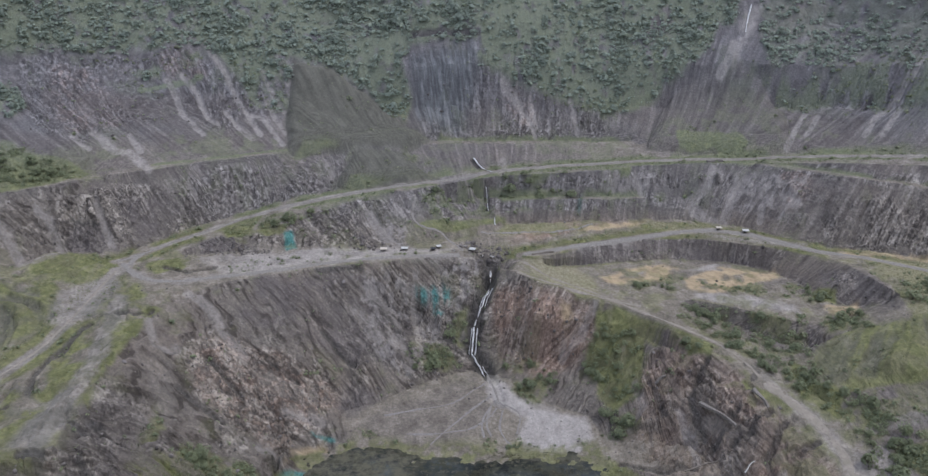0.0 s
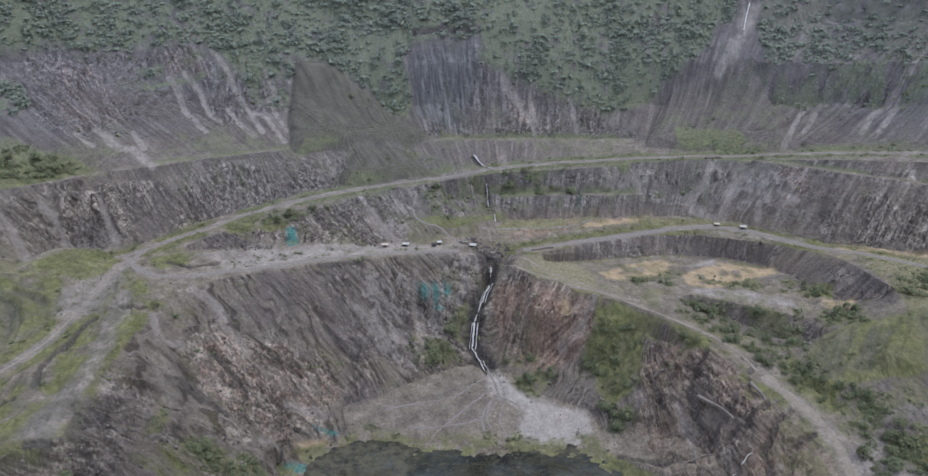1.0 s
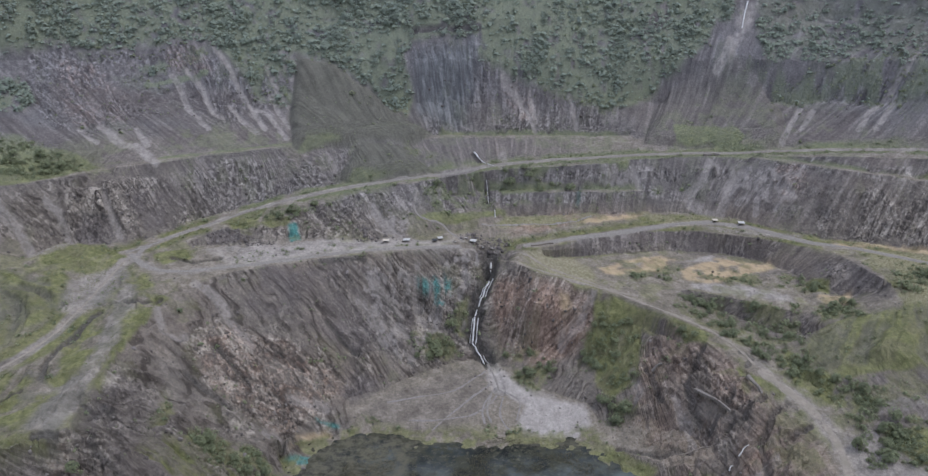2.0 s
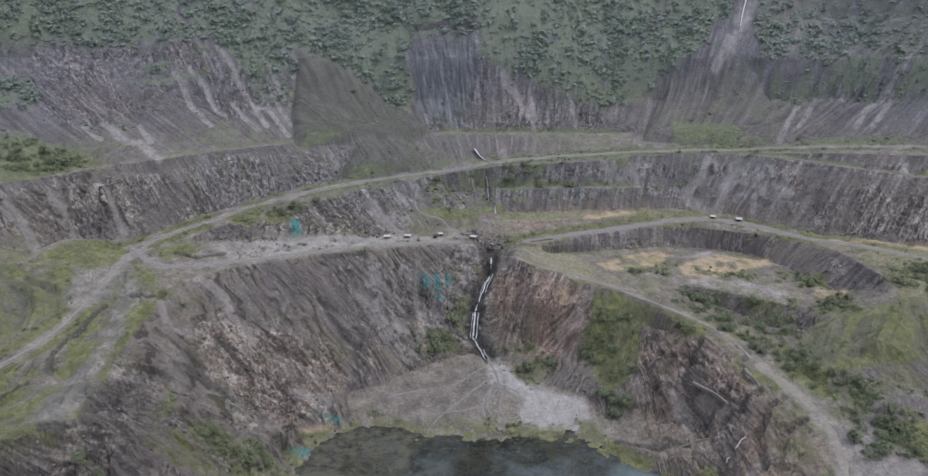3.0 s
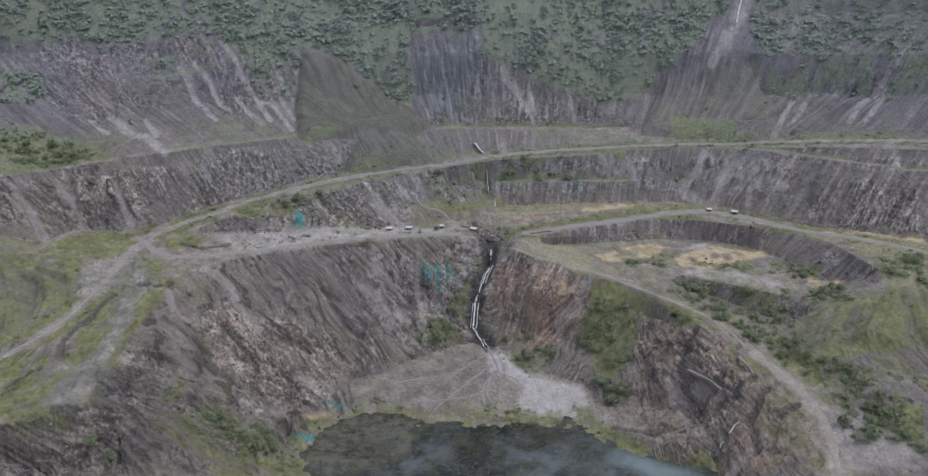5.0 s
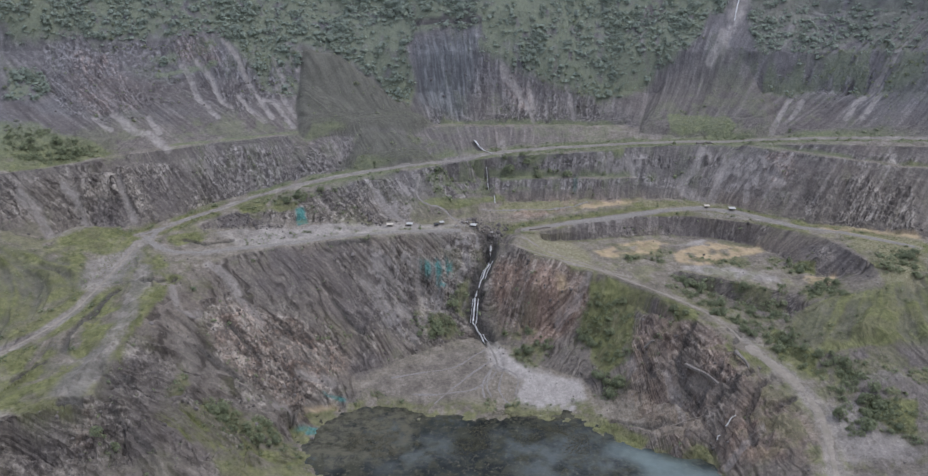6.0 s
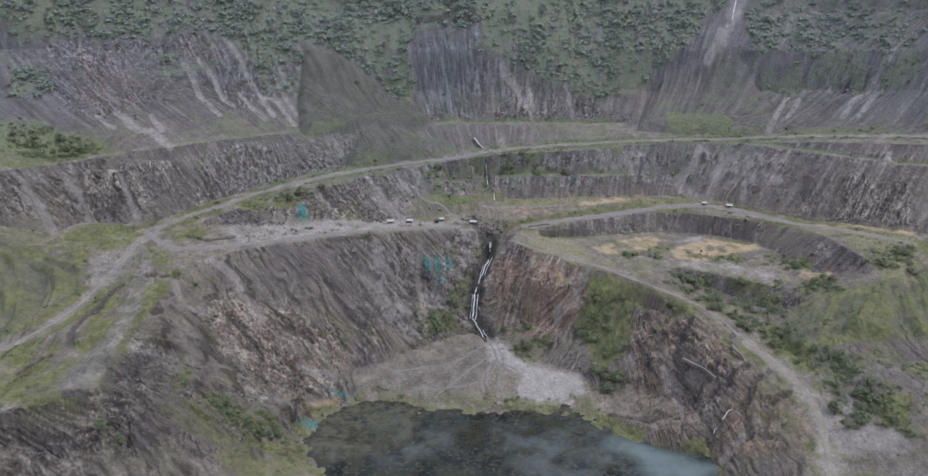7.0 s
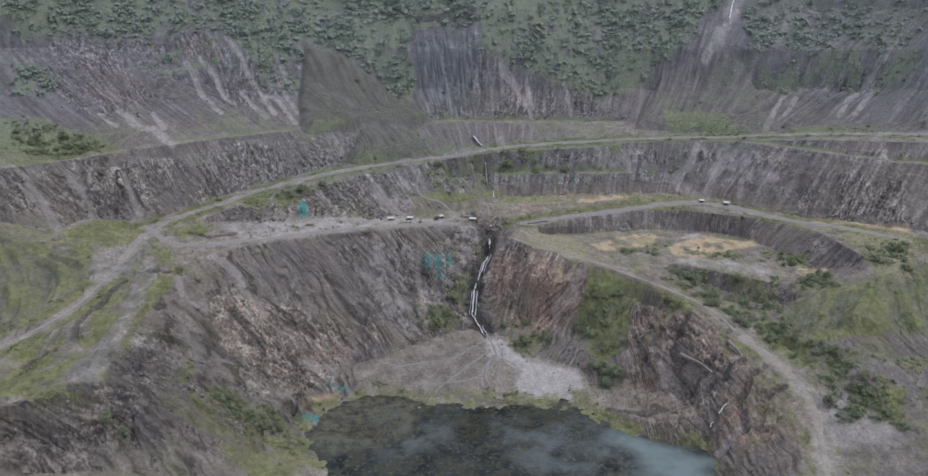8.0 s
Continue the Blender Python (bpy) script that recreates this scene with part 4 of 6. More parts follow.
ZONES['ruin'].append([(116, 492), (146, 508), (172, 484), (190, 442), (205, 396), (200, 367), (142, 399), (130, 410), (127, 426), (110, 453)])
ZONES['teal'] = []
ZONES['teal'].append([(-126, 592), (-120, 595), (-114, 580), (-121, 576)])
ZONES['cliff_grey'] = []
ZONES['cliff_grey'].append([(-39, 751), (-7, 756), (17, 758), (21, 744), (12, 735), (4, 719), (-17, 721), (-38, 726)])
ZONES['copper'] = []
ZONES['copper'].append([(-30, 567), (-22, 569), (-20, 565), (-25, 564)])
ZONES['copper'].append([(-19, 569), (-15, 570), (-11, 564), (-9, 556), (-15, 557)])
ZONES['copper'].append([(-9, 571), (-3, 570), (-4, 562), (-8, 562)])
ZONES['copper'].append([(-89, 461), (-73, 462), (-74, 460), (-88, 460)])
ZONES['copper'].append([(-106, 429), (-85, 436), (-77, 438), (-75, 433), (-91, 427), (-105, 429)])
ZONES['copper'].append([(100, 658), (103, 657), (100, 646), (97, 646)])
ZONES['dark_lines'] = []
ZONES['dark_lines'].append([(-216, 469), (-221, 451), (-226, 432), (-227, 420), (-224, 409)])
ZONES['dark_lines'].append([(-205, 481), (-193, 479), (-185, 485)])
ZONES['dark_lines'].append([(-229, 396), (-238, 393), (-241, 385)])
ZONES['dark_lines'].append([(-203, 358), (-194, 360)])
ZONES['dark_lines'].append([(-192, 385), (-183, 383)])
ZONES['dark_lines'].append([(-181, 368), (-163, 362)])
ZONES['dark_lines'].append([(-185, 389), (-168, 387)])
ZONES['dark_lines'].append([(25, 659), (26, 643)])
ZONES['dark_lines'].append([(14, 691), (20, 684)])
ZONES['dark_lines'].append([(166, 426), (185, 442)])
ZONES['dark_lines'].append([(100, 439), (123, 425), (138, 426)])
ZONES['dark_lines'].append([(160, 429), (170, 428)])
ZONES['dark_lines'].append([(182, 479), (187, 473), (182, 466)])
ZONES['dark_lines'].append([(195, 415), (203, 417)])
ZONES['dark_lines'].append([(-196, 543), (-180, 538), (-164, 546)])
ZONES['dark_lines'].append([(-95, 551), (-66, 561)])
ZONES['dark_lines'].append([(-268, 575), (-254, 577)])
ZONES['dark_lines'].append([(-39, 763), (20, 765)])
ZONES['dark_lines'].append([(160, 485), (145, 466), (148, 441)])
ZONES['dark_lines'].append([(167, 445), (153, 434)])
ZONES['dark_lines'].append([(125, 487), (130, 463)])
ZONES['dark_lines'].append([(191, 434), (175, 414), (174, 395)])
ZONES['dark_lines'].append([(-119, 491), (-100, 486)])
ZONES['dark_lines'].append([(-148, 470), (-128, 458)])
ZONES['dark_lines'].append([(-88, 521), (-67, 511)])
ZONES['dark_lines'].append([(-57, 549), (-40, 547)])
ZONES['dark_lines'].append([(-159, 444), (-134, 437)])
ZONES['murk'] = []
ZONES['murk'].append([(-82, 461), (-51, 458), (-4, 452), (-27, 442), (-29, 418), (-45, 399), (-80, 399), (-91, 412), (-102, 428)])
ZONES['murk'].append([(-27, 457), (84, 456), (79, 447), (11, 445)])
ZONES['ochre2'] = []
ZONES['ochre2'].append([(105, 573), (128, 589), (158, 600), (169, 594), (151, 570), (110, 565)])
ZONES['ochre2'].append([(166, 574), (199, 594), (238, 587), (240, 577), (208, 565), (182, 550), (166, 558)])
ZONES['ochre2'].append([(251, 531), (274, 530), (262, 510), (247, 521)])
ZONES['ochre2'].append([(-100, 447), (-81, 457), (-76, 455), (-98, 446)])
ZONES['ochre2'].append([(-100, 435), (-79, 444), (-83, 440), (-104, 435)])
ZONES['ochre2'].append([(283, 591), (347, 561), (344, 554), (281, 576)])
ZONES['ochre2'].append([(91, 634), (152, 643), (145, 635), (103, 627)])
ZONES['palebench'] = []
ZONES['palebench'].append([(169, 552), (203, 550), (232, 534), (231, 523), (199, 535), (169, 544)])
ZONES['palebench'].append([(133, 589), (158, 600), (162, 597), (135, 579)])
ZONES['palebench'].append([(174, 589), (202, 604), (192, 586)])
ZONES['palebench'].append([(-152, 557), (-95, 584), (-6, 597), (-32, 582), (-100, 557), (-147, 537)])
ZONES['drygrass'] = []
ZONES['drygrass'].append([(262, 583), (343, 552), (312, 492), (290, 499), (298, 519), (286, 547)])
ZONES['drygrass'].append([(38, 633), (102, 641), (61, 620), (32, 615)])
ZONES['drygrass'].append([(156, 642), (206, 635), (182, 626), (154, 632)])
ZONES['drygrass'].append([(44, 582), (87, 593), (102, 568), (101, 538), (57, 567)])
ZONES['tanspot'] = []
ZONES['tanspot'].append([(71, 540), (79, 539), (80, 530), (74, 528)])
ZONES['darkpit'] = []
ZONES['darkpit'].append([(124, 570), (170, 590), (177, 581), (159, 565), (127, 560)])
ZONES['darkpit'].append([(197, 573), (240, 577), (239, 564), (202, 561)])
ZONES['darkpit'].append([(233, 573), (254, 570), (251, 556), (234, 551)])
ZONES['paleshard'] = []
ZONES['paleshard'].append([(-74, 557), (27, 592), (27, 560), (8, 550), (-12, 536), (-34, 513), (-60, 524)])
ZONES['paleshard'].append([(-71, 614), (-34, 629), (-33, 595), (-60, 591)])
ZONES['paleshard'].append([(104, 671), (165, 674), (164, 661), (109, 659)])
ZONES['paleshard'].append([(215, 672), (277, 638), (268, 619), (216, 650)])
ZONES['slab'] = []
ZONES['slab'].append([(149, 459), (163, 434)])
ZONES['spurcliff'] = []
ZONES['spurcliff'].append([(-222, 345), (-202, 355), (-187, 368), (-175, 371), (-172, 353), (-222, 338)])
ZONES['cliffs'] = []
ZONES['cliffs'].append([(-165, 579), (-117, 611), (-82, 632), (-35, 638), (-33, 596), (-113, 581)])
ZONES['cliffs'].append([(-35, 639), (39, 661), (38, 641), (-6, 622), (-34, 617)])
ZONES['road_main'] = []
ZONES['road_main'].append([(-232, 549), (-217, 564), (-201, 582), (-182, 595), (-159, 613), (-133, 627), (-102, 639), (-64, 649), (-35, 654), (-6, 669), (29, 676), (50, 679), (85, 684), (116, 684), (157, 687), (214, 688), (266, 678), (308, 660), (350, 648), (378, 640), (404, 632), (443, 612)])
ZONES['road_hairpin'] = []
ZONES['road_hairpin'].append([(-228, 550), (-218, 537), (-208, 528), (-195, 523), (-179, 525), (-161, 532), (-138, 539), (-115, 548), (-91, 559), (-58, 572), (-32, 580), (-5, 586), (11, 588)])
ZONES['hairpin_join'] = []
ZONES['hairpin_join'].append([(-217, 564), (-222, 556), (-221, 542)])
ZONES['road_flat'] = []
ZONES['road_flat'].append([(49, 593), (63, 594), (87, 600), (111, 608), (136, 617), (177, 628), (202, 629), (228, 620), (250, 603), (268, 585), (292, 574), (335, 540)])
ZONES['road_west'] = []
ZONES['road_west'].append([(-226, 537), (-227, 518), (-227, 494), (-228, 469), (-233, 445), (-244, 425), (-256, 414), (-268, 404), (-271, 389)])
ZONES['road_ridge'] = []
ZONES['road_ridge'].append([(41, 588), (70, 566), (98, 549), (120, 530), (146, 514), (170, 497), (182, 482), (188, 464), (197, 448), (209, 429), (213, 407), (211, 386), (203, 355), (193, 327)])
ZONES['track_lower'] = []
ZONES['track_lower'].append([(43, 565), (73, 555), (101, 542), (129, 532)])
ZONES['path_zigzag'] = []
ZONES['path_zigzag'].append([(-33, 640), (-29, 636), (-33, 629), (-33, 619), (-24, 613), (-11, 613), (-5, 607), (8, 592)])
ZONES['path_ledge'] = []
ZONES['path_ledge'].append([(18, 617), (47, 623), (90, 627), (111, 638)])
ZONES['stream'] = []
ZONES['stream'].append([(8, 589), (27, 587), (25, 570), (19, 561), (14, 553), (12, 542), (18, 534), (22, 528), (27, 512), (30, 496)])
ZONES['chute'] = []
ZONES['chute'].append([(271, 801), (267, 794), (262, 782)])
ZONES['spots'] = []
ZONES['spots'].append([(-52, 585), (-37, 589), (-16, 591), (-12, 595), (13, 595), (207, 629), (226, 623), (65, 591), (214, 684), (-167, 577), (36, 597)])
ZONES['sticks'] = []
ZONES['sticks'].append([(162, 411), (168, 414), (157, 409), (159, 410), (133, 425), (151, 425), (177, 452), (184, 443), (128, 484), (134, 484)])


# ---- ground: one sheet to the horizon ----
rng = np.random.default_rng(7)
BASE = sheet(LINES)
NY, NX = BASE.shape
GX, GY = np.meshgrid(X0 + np.arange(NX) * STEP, Y0 + np.arange(NY) * STEP)


def lattice(x, y, scale, seed):
    """Smooth value noise between 0 and 1 over the plan, features about scale metres wide."""
    g = np.random.default_rng(seed).random((97, 97))
    g[:, 96], g[96] = g[:, 0], g[0]
    i, j = (x / scale) % 96, (y / scale) % 96
    a, b = np.floor(i).astype(int) % 96, np.floor(j).astype(int) % 96
    u, v = i - np.floor(i), j - np.floor(j)
    u, v = u * u * (3 - 2 * u), v * v * (3 - 2 * v)
    return (g[b, a] * (1 - u) + g[b, a + 1] * u) * (1 - v) + (g[b + 1, a] * (1 - u) + g[b + 1, a + 1] * u) * v


def cloudy(x, y, scale, seed, octaves=4):
    total, weight, out = 0.0, 1.0, 0.0
    for k in range(octaves):
        out = out + weight * lattice(x + 31 * k, y + 17 * k, scale / 2 ** k, seed + k)
        total, weight = total + weight, weight * 0.55
    return out / total


def step(a, b, v):
    t = np.clip((v - a) / (b - a), 0, 1)
    return t * t * (3 - 2 * t)


# the beds dip towards the falls, and down the ridge on its near side
RIDGE = step(85, 135, GX) * step(545, 495, GY)
SIDE = -np.tanh((GX - 15) / 60) * (1 - RIDGE) + 0.8 * RIDGE
TILT = 0.95 + 0.25 * step(560, 640, GY) - 0.12 * step(470, 400, GY) * (GX < 0)


def smear(field, length):
    """Drags a field down the slope and along the tilted beds, so that it runs in rills and streaks."""
    soft = blur(BASE, 30)
    gy, gx = np.gradient(soft)
    g = np.maximum(np.hypot(gx, gy), 0.02)
    bx, by = gy * np.sign(SIDE), -(gx + TILT * SIDE) * np.sign(SIDE)
    b = np.maximum(np.hypot(bx, by), 0.02)
    w = np.abs(SIDE) * step(0.3, 0.6, g)
    gx, gy = w * bx / b - (1 - w) * gx / g, w * by / b - (1 - w) * gy / g
    g = np.maximum(np.hypot(gx, gy), 0.2)
    gx, gy = gx / g, gy / g
    out = field.copy()
    for sign in (1, -1):
        i, j = (GX - X0) / STEP, (GY - Y0) / STEP
        for _ in range(length):
            i, j = i + sign * bilinear(gx, i, j), j + sign * bilinear(gy, i, j)
            out += bilinear(field, i, j)
    out /= 2 * length + 1
    return (out - out.mean()) / out.std()


WX = GX + (cloudy(GX, GY, 18, 301) - 0.5) * 2
WY = GY + (cloudy(GX, GY, 18, 401) - 0.5) * 2
VX = GX + (cloudy(GX, GY, 9, 501) - 0.5) * 2
VY = GY + (cloudy(GX, GY, 9, 601) - 0.5) * 2


def window(xs, ys, pad):
    """The part of the grid round some places."""
    i = [int(np.clip((v - X0) / STEP, 0, NX)) for v in (min(xs) - pad, max(xs) + pad + 1)]
    j = [int(np.clip((v - Y0) / STEP, 0, NY)) for v in (min(ys) - pad, max(ys) + pad + 1)]
    return slice(*j), slice(*i)


def inside(polys, soft, ragged=6.0):
    """A mask with ragged, soft borders over some outlines in plan."""
    m = np.zeros_like(GX)
    for poly in polys:
        w = window([p[0] for p in poly], [p[1] for p in poly], ragged + 1)
        wx, wy = GX[w] + (WX[w] - GX[w]) * ragged, GY[w] + (WY[w] - GY[w]) * ragged
        hit = np.zeros(wx.shape, bool)
        for (xa, ya), (xb, yb) in zip(poly, poly[1:] + poly[:1]):
            if ya != yb:
                hit ^= ((ya > wy) != (yb > wy)) & (wx < (xb - xa) * (wy - ya) / (yb - ya) + xa)
        m[w] = np.maximum(m[w], hit)
    return blur(m, soft)


def along(paths, width, ragged=1.5):
    """A mask near some lines in plan."""
    best = np.full(GX.shape, 1e9)
    for path in paths:
        for (xa, ya), (xb, yb) in zip(path, path[1:]):
            w = window((xa, xb), (ya, yb), width + ragged + 1)
            wx, wy = GX[w] + (VX[w] - GX[w]) * ragged, GY[w] + (VY[w] - GY[w]) * ragged
            dx, dy = xb - xa, yb - ya
            t = np.clip(((wx - xa) * dx + (wy - ya) * dy) / (dx * dx + dy * dy + 1e-6), 0, 1)
            best[w] = np.minimum(best[w], np.hypot(wx - xa - t * dx, wy - ya - t * dy))
    return 1 - step(width * 0.5, width, best)


def sources(rounds):
    """One anchor for each fall line: the crest above it on the pit walls, the bench below it on the long upper slopes."""
    soft = blur(BASE, 16)[::2, ::2]
    plan_x = GX[::2, ::2]
    gy, gx = np.gradient(soft, 2.0)
    side = np.tanh((plan_x - 15) / 60)
    lean = np.where(side > 0, 0.4, 0.6) * np.abs(side) * np.sign(-gy) * np.sign(side)
    gx, gy = gx - lean * gy, gy + lean * gx
    g = np.maximum(np.hypot(gx, gy), 0.02)
    speed = 0.6 * step(0.22, 0.5, g) / g
    gx, gy = gx * speed, gy * speed
    bench = np.where(plan_x < 205, 131 - 6 * np.clip((plan_x + 100) / 260, 0, 1), 123 + 0.1 * np.maximum(plan_x - 215, 0))
    way = np.where(soft > bench + 1, -1.0, 1.0)
    j, i = np.mgrid[0:soft.shape[0], 0:soft.shape[1]].astype(float)
    for _ in range(rounds):
        i, j = i + way * bilinear(gx, i, j), j + way * bilinear(gy, i, j)
    return upsample(blur(i, 5), NX, NY) * 2 + X0, upsample(blur(j, 5), NX, NY) * 2 + Y0


SU, SV = sources(95)
RUN = np.hypot(SU - GX, SV - GY)
rills = smear(rng.standard_normal(BASE.shape), 5)
ribs = smear(blur(rng.standard_normal(BASE.shape), 3), 12)
buttress = smear(blur(rng.standard_normal(BASE.shape), 40), 18)
gy, gx = np.gradient(BASE)
STEEP = blur(np.hypot(gx, gy), 3) + 0.35 * step(140, 152, BASE)
STEEP = np.maximum(STEEP, 0.72 * inside(ZONES["cliffs"], 10, 4))
rocky = step(0.35, 0.85, STEEP)
roads = ["road_main", "road_hairpin", "hairpin_join", "road_flat", "road_west", "road_ridge"]
ROADLINE = [p for n in roads for p in ZONES[n]]
roadbed = np.maximum(along(ROADLINE[:5], 13.0, 0.3), along(ROADLINE[5:], 8.5, 0.3))
crags = (cloudy(GX, GY, 20, 11) - 0.5) * 2
knobs = (cloudy(GX, GY, 6, 21, 3) - 0.5) * 2
strata = (BASE + 3 * crags) / 6.5
strata = strata - np.floor(strata)
outcrop = 1 - np.abs(2 * cloudy(GX, GY, 19, 15, 5) - 1) * 3.2
bluffs = 1 - np.abs(2 * cloudy(GX, GY, 44, 115, 3) - 1) * 2.4
ledge = step(0, 0.7, strata) - step(0.78, 1.0, strata) - 0.5
patches = cloudy(GX, GY, 22, 71)
tufts = cloudy(GX, GY, 7, 81)
specks = cloudy(GX, GY, 3.2, 91, 3)


def blocks(scale, thick, seed):
    """Broken rock: one value for each block, blocks about scale wide and thick high."""
    g = np.random.default_rng(seed)
    jitter, salt = g.random((128, 128, 2)), g.random((128, 128, 64))
    u, v = (GX + 1.6 * knobs) / scale, (GY + 1.6 * crags) / scale
    a, b = np.floor(u).astype(int), np.floor(v).astype(int)
    best, out = np.full(GX.shape, 9.0), np.zeros(GX.shape)
    level = np.floor((BASE + 0.5 * GX * np.where(GX < 15, 1, -1) + 2.5 * crags) / thick).astype(int)
    for da in (-1, 0, 1):
        for db in (-1, 0, 1):
            i, j = (a + da) % 128, (b + db) % 128
            d = np.hypot(a + da + jitter[j, i, 0] - u, b + db + jitter[j, i, 1] - v)
            near = d < best
            best = np.where(near, d, best)
            out = np.where(near, salt[j, i, (level + i * 7 + j * 3) % 64], out)
    return out


big_blocks, small_blocks = blocks(8.5, 9.0, 71), blocks(3.8, 4.5, 72)
fan_west, fan_east = inside(ZONES["cone_west"], 9, 3), inside(ZONES["cone_east"], 6, 3)
fan = np.maximum(fan_west, fan_east)
dark, tan_rock = np.maximum(inside(ZONES["darkrock"], 12, 5), 0.7 * inside(ZONES["darkpit"], 2, 2)), inside(ZONES["tanrock"], 10, 5)
chutes = np.maximum(along(ZONES["chutes_fine"], 3.2, 0.7), along(ZONES["chutes_broad"], 4.8, 1.4))
slaty = blur(((BASE < 92) & (GY < 592) & (GX < 30) | (GX > 60) & (GY < 540) & (BASE < 60) | (GX < -250) & (BASE > 100) & (BASE < 142)).astype(float), 40)
cragged = np.maximum(inside(ZONES["crag"] + ZONES["cliffs"], 14, 6), tan_rock) * (0.35 + 0.65 * step(0.40, 0.56, cloudy(GX, GY, 24, 73, 4)))
shard = step(0.50, 0.60, cloudy(GX, GY, 16, 75, 4)) * (0.55 + 0.45 * tan_rock)
cragged = np.maximum(cragged, slaty * rocky * (0.08 + 0.8 * shard)) * (1 - 0.7 * chutes) * (1 - 0.2 * dark * (1 - slaty))
bands = step(-0.3, 0.5, np.sin((BASE + 5 * crags) * 0.42))
banded = step(600, 620, GY) * step(20, 60, GX) * (BASE < 125)
cragged = np.maximum(cragged, 0.9 * inside(ZONES["spurcliff"], 16, 4))
cragged = cragged * (1 - banded * (1 - (0.15 + 0.85 * bands)))
near_flank = np.maximum(inside(ZONES["darkrock"][6:8], 30, 6), inside(ZONES["grass2"][6:7], 10, 4))
gully = (np.abs(2 * cloudy(SU, SV, 11, 211, 3) - 1) * 2 - 0.6) * step(2, 16, RUN)
runnel = (cloudy(SU, SV, 3.4, 221, 3) - 0.5) * 2 * step(1, 9, RUN)
LAND = BASE + rocky * cragged * (1 + 0.5 * banded) * (3.4 * (big_blocks - 0.5) + 2.0 * (small_blocks - 0.5) + 1.8 * outcrop + 1.3 * ledge)
LAND += rocky * (1 - slaty) * step(-300, -255, GX) * (1.3 * gully + 0.8 * runnel) + rocky * slaty * (0.55 * buttress + 0.45 * ribs + 0.2 * rills + 1.2 * gully)
LAND += rocky * (1.5 * crags + 1.6 * bluffs + 0.6 * knobs)
ruin = inside(ZONES["ruin"], 30, 8)
front = inside(ZONES["spurcliff"], 16, 4)
LAND += front * (3.2 * (big_blocks - 0.5) + 2.4 * (small_blocks - 0.5) + 1.8 * outcrop)
LAND += ruin * (4.2 * (bluffs - 0.2) + 2.6 * outcrop + 3.0 * (big_blocks - 0.5) + 1.6 * (small_blocks - 0.5))
hill = inside(ZONES["hill"], 20, 8)
spur = inside(ZONES["spur"], 20, 6)
grass = np.maximum(0.72 * inside(ZONES["grass"], 22, 7), inside(ZONES["grass2"], 10, 4))
LAND += (1.5 * ribs + 0.6 * rills) * near_flank * (1 - 0.4 * grass) + hill * (0.6 * ribs + 2.6 * buttress) + spur * (0.6 * ribs + 1.0 * buttress)
LAND += (1 - rocky) * (1.2 * crags + 0.6 * knobs + 0.1 * rills + 0.9 * outcrop) * step(-1, 6, BASE) + 0.45 * (1 - rocky) * (knobs + crags) * step(5, 0.5, BASE)
LAND -= 0.9 * chutes * rocky
LAND = LAND * (1 - roadbed) + roadbed * (blur(BASE, 14) + 0.1 * knobs)
edges = [[(x, y) for x, y, z in LINES[n]] for n in LINES if "crest" in n or "rim" in n]
brink = along(edges, 10, 0.5)
LAND -= brink * np.maximum(LAND - BASE - 0.3, 0)
notch = along([[(x, y) for x, y, z in LINES[n]] for n in LINES if "rim" in n], 7, 2.5) * step(0.5, 0.66, cloudy(GX, GY, 11, 74, 3))
LAND -= 2.0 * notch * (1 - roadbed)
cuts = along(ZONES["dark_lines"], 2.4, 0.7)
LAND -= 2.0 * cuts * (1 - roadbed) + 3.4 * along(ZONES["stream"], 5, 1.0) + 3.4 * along([ZONES['stream'][0][1:7]], 8, 2.0)
LAND = LAND * (1 - 0.9 * fan) + 0.9 * fan * (blur(BASE, 160) + 0.6 * runnel + 0.8 * gully) + 9 * np.clip(2 * blur(fan_west, 70) - 1, 0, 1) + 7 * np.clip(2 * blur(fan_east, 70) - 1, 0, 1)
silt, sand = inside(ZONES["fansilt"], 8, 4), inside(ZONES["fanpale"], 4, 3)
LAND = LAND * (1 - 0.7 * np.maximum(silt, sand)) + 0.7 * np.maximum(silt, sand) * (blur(BASE, 12) + 0.25 * knobs)
under = step(0.6, -0.6, BASE + 0.7 * knobs + 0.4 * crags) * (GY < 480)
LAND = LAND * (1 - under) + under * (BASE - 0.4)
LAND += (1.0 * knobs + 0.5 * crags) * step(2.4, 0.6, np.abs(BASE)) * (GY < 480)

forest, thin = inside(ZONES["forest"], 5, 4), inside(ZONES["thin_forest"], 8, 5)
forest = np.maximum(forest, step(213, 224, BASE + 6 * crags)) * (1 - along(ZONES["chute"], 14, 4)) * (1 - 0.9 * fan_west)
sparse = inside(ZONES["sparse"], 8) * (1 - 0.5 * fan)
lush = inside(ZONES["lush"], 6, 4)
ledges = along([[(x, y) for x, y, z in LINES[n]] for n in ("upper_bench_back", "mid_bench_back", "shelf_back")], 2.2, 0.6) * step(0.3, 0.5, patches)
verge = along(ROADLINE[:1] + ROADLINE[3:5], 16.0, 3.0) * (1 - along(ROADLINE, 5.0, 0.8)) * step(0.22, 0.45, patches) * step(0.9, 0.45, STEEP)
shelf_line = along([[(-16, 762), (18, 763)], [(-214, 722), (-260, 702)]], 2.5, 1.0)
turf = step(0.32, 0.85, grass + 0.4 * (tufts - 0.5) + 0.9 * (patches - 0.5))
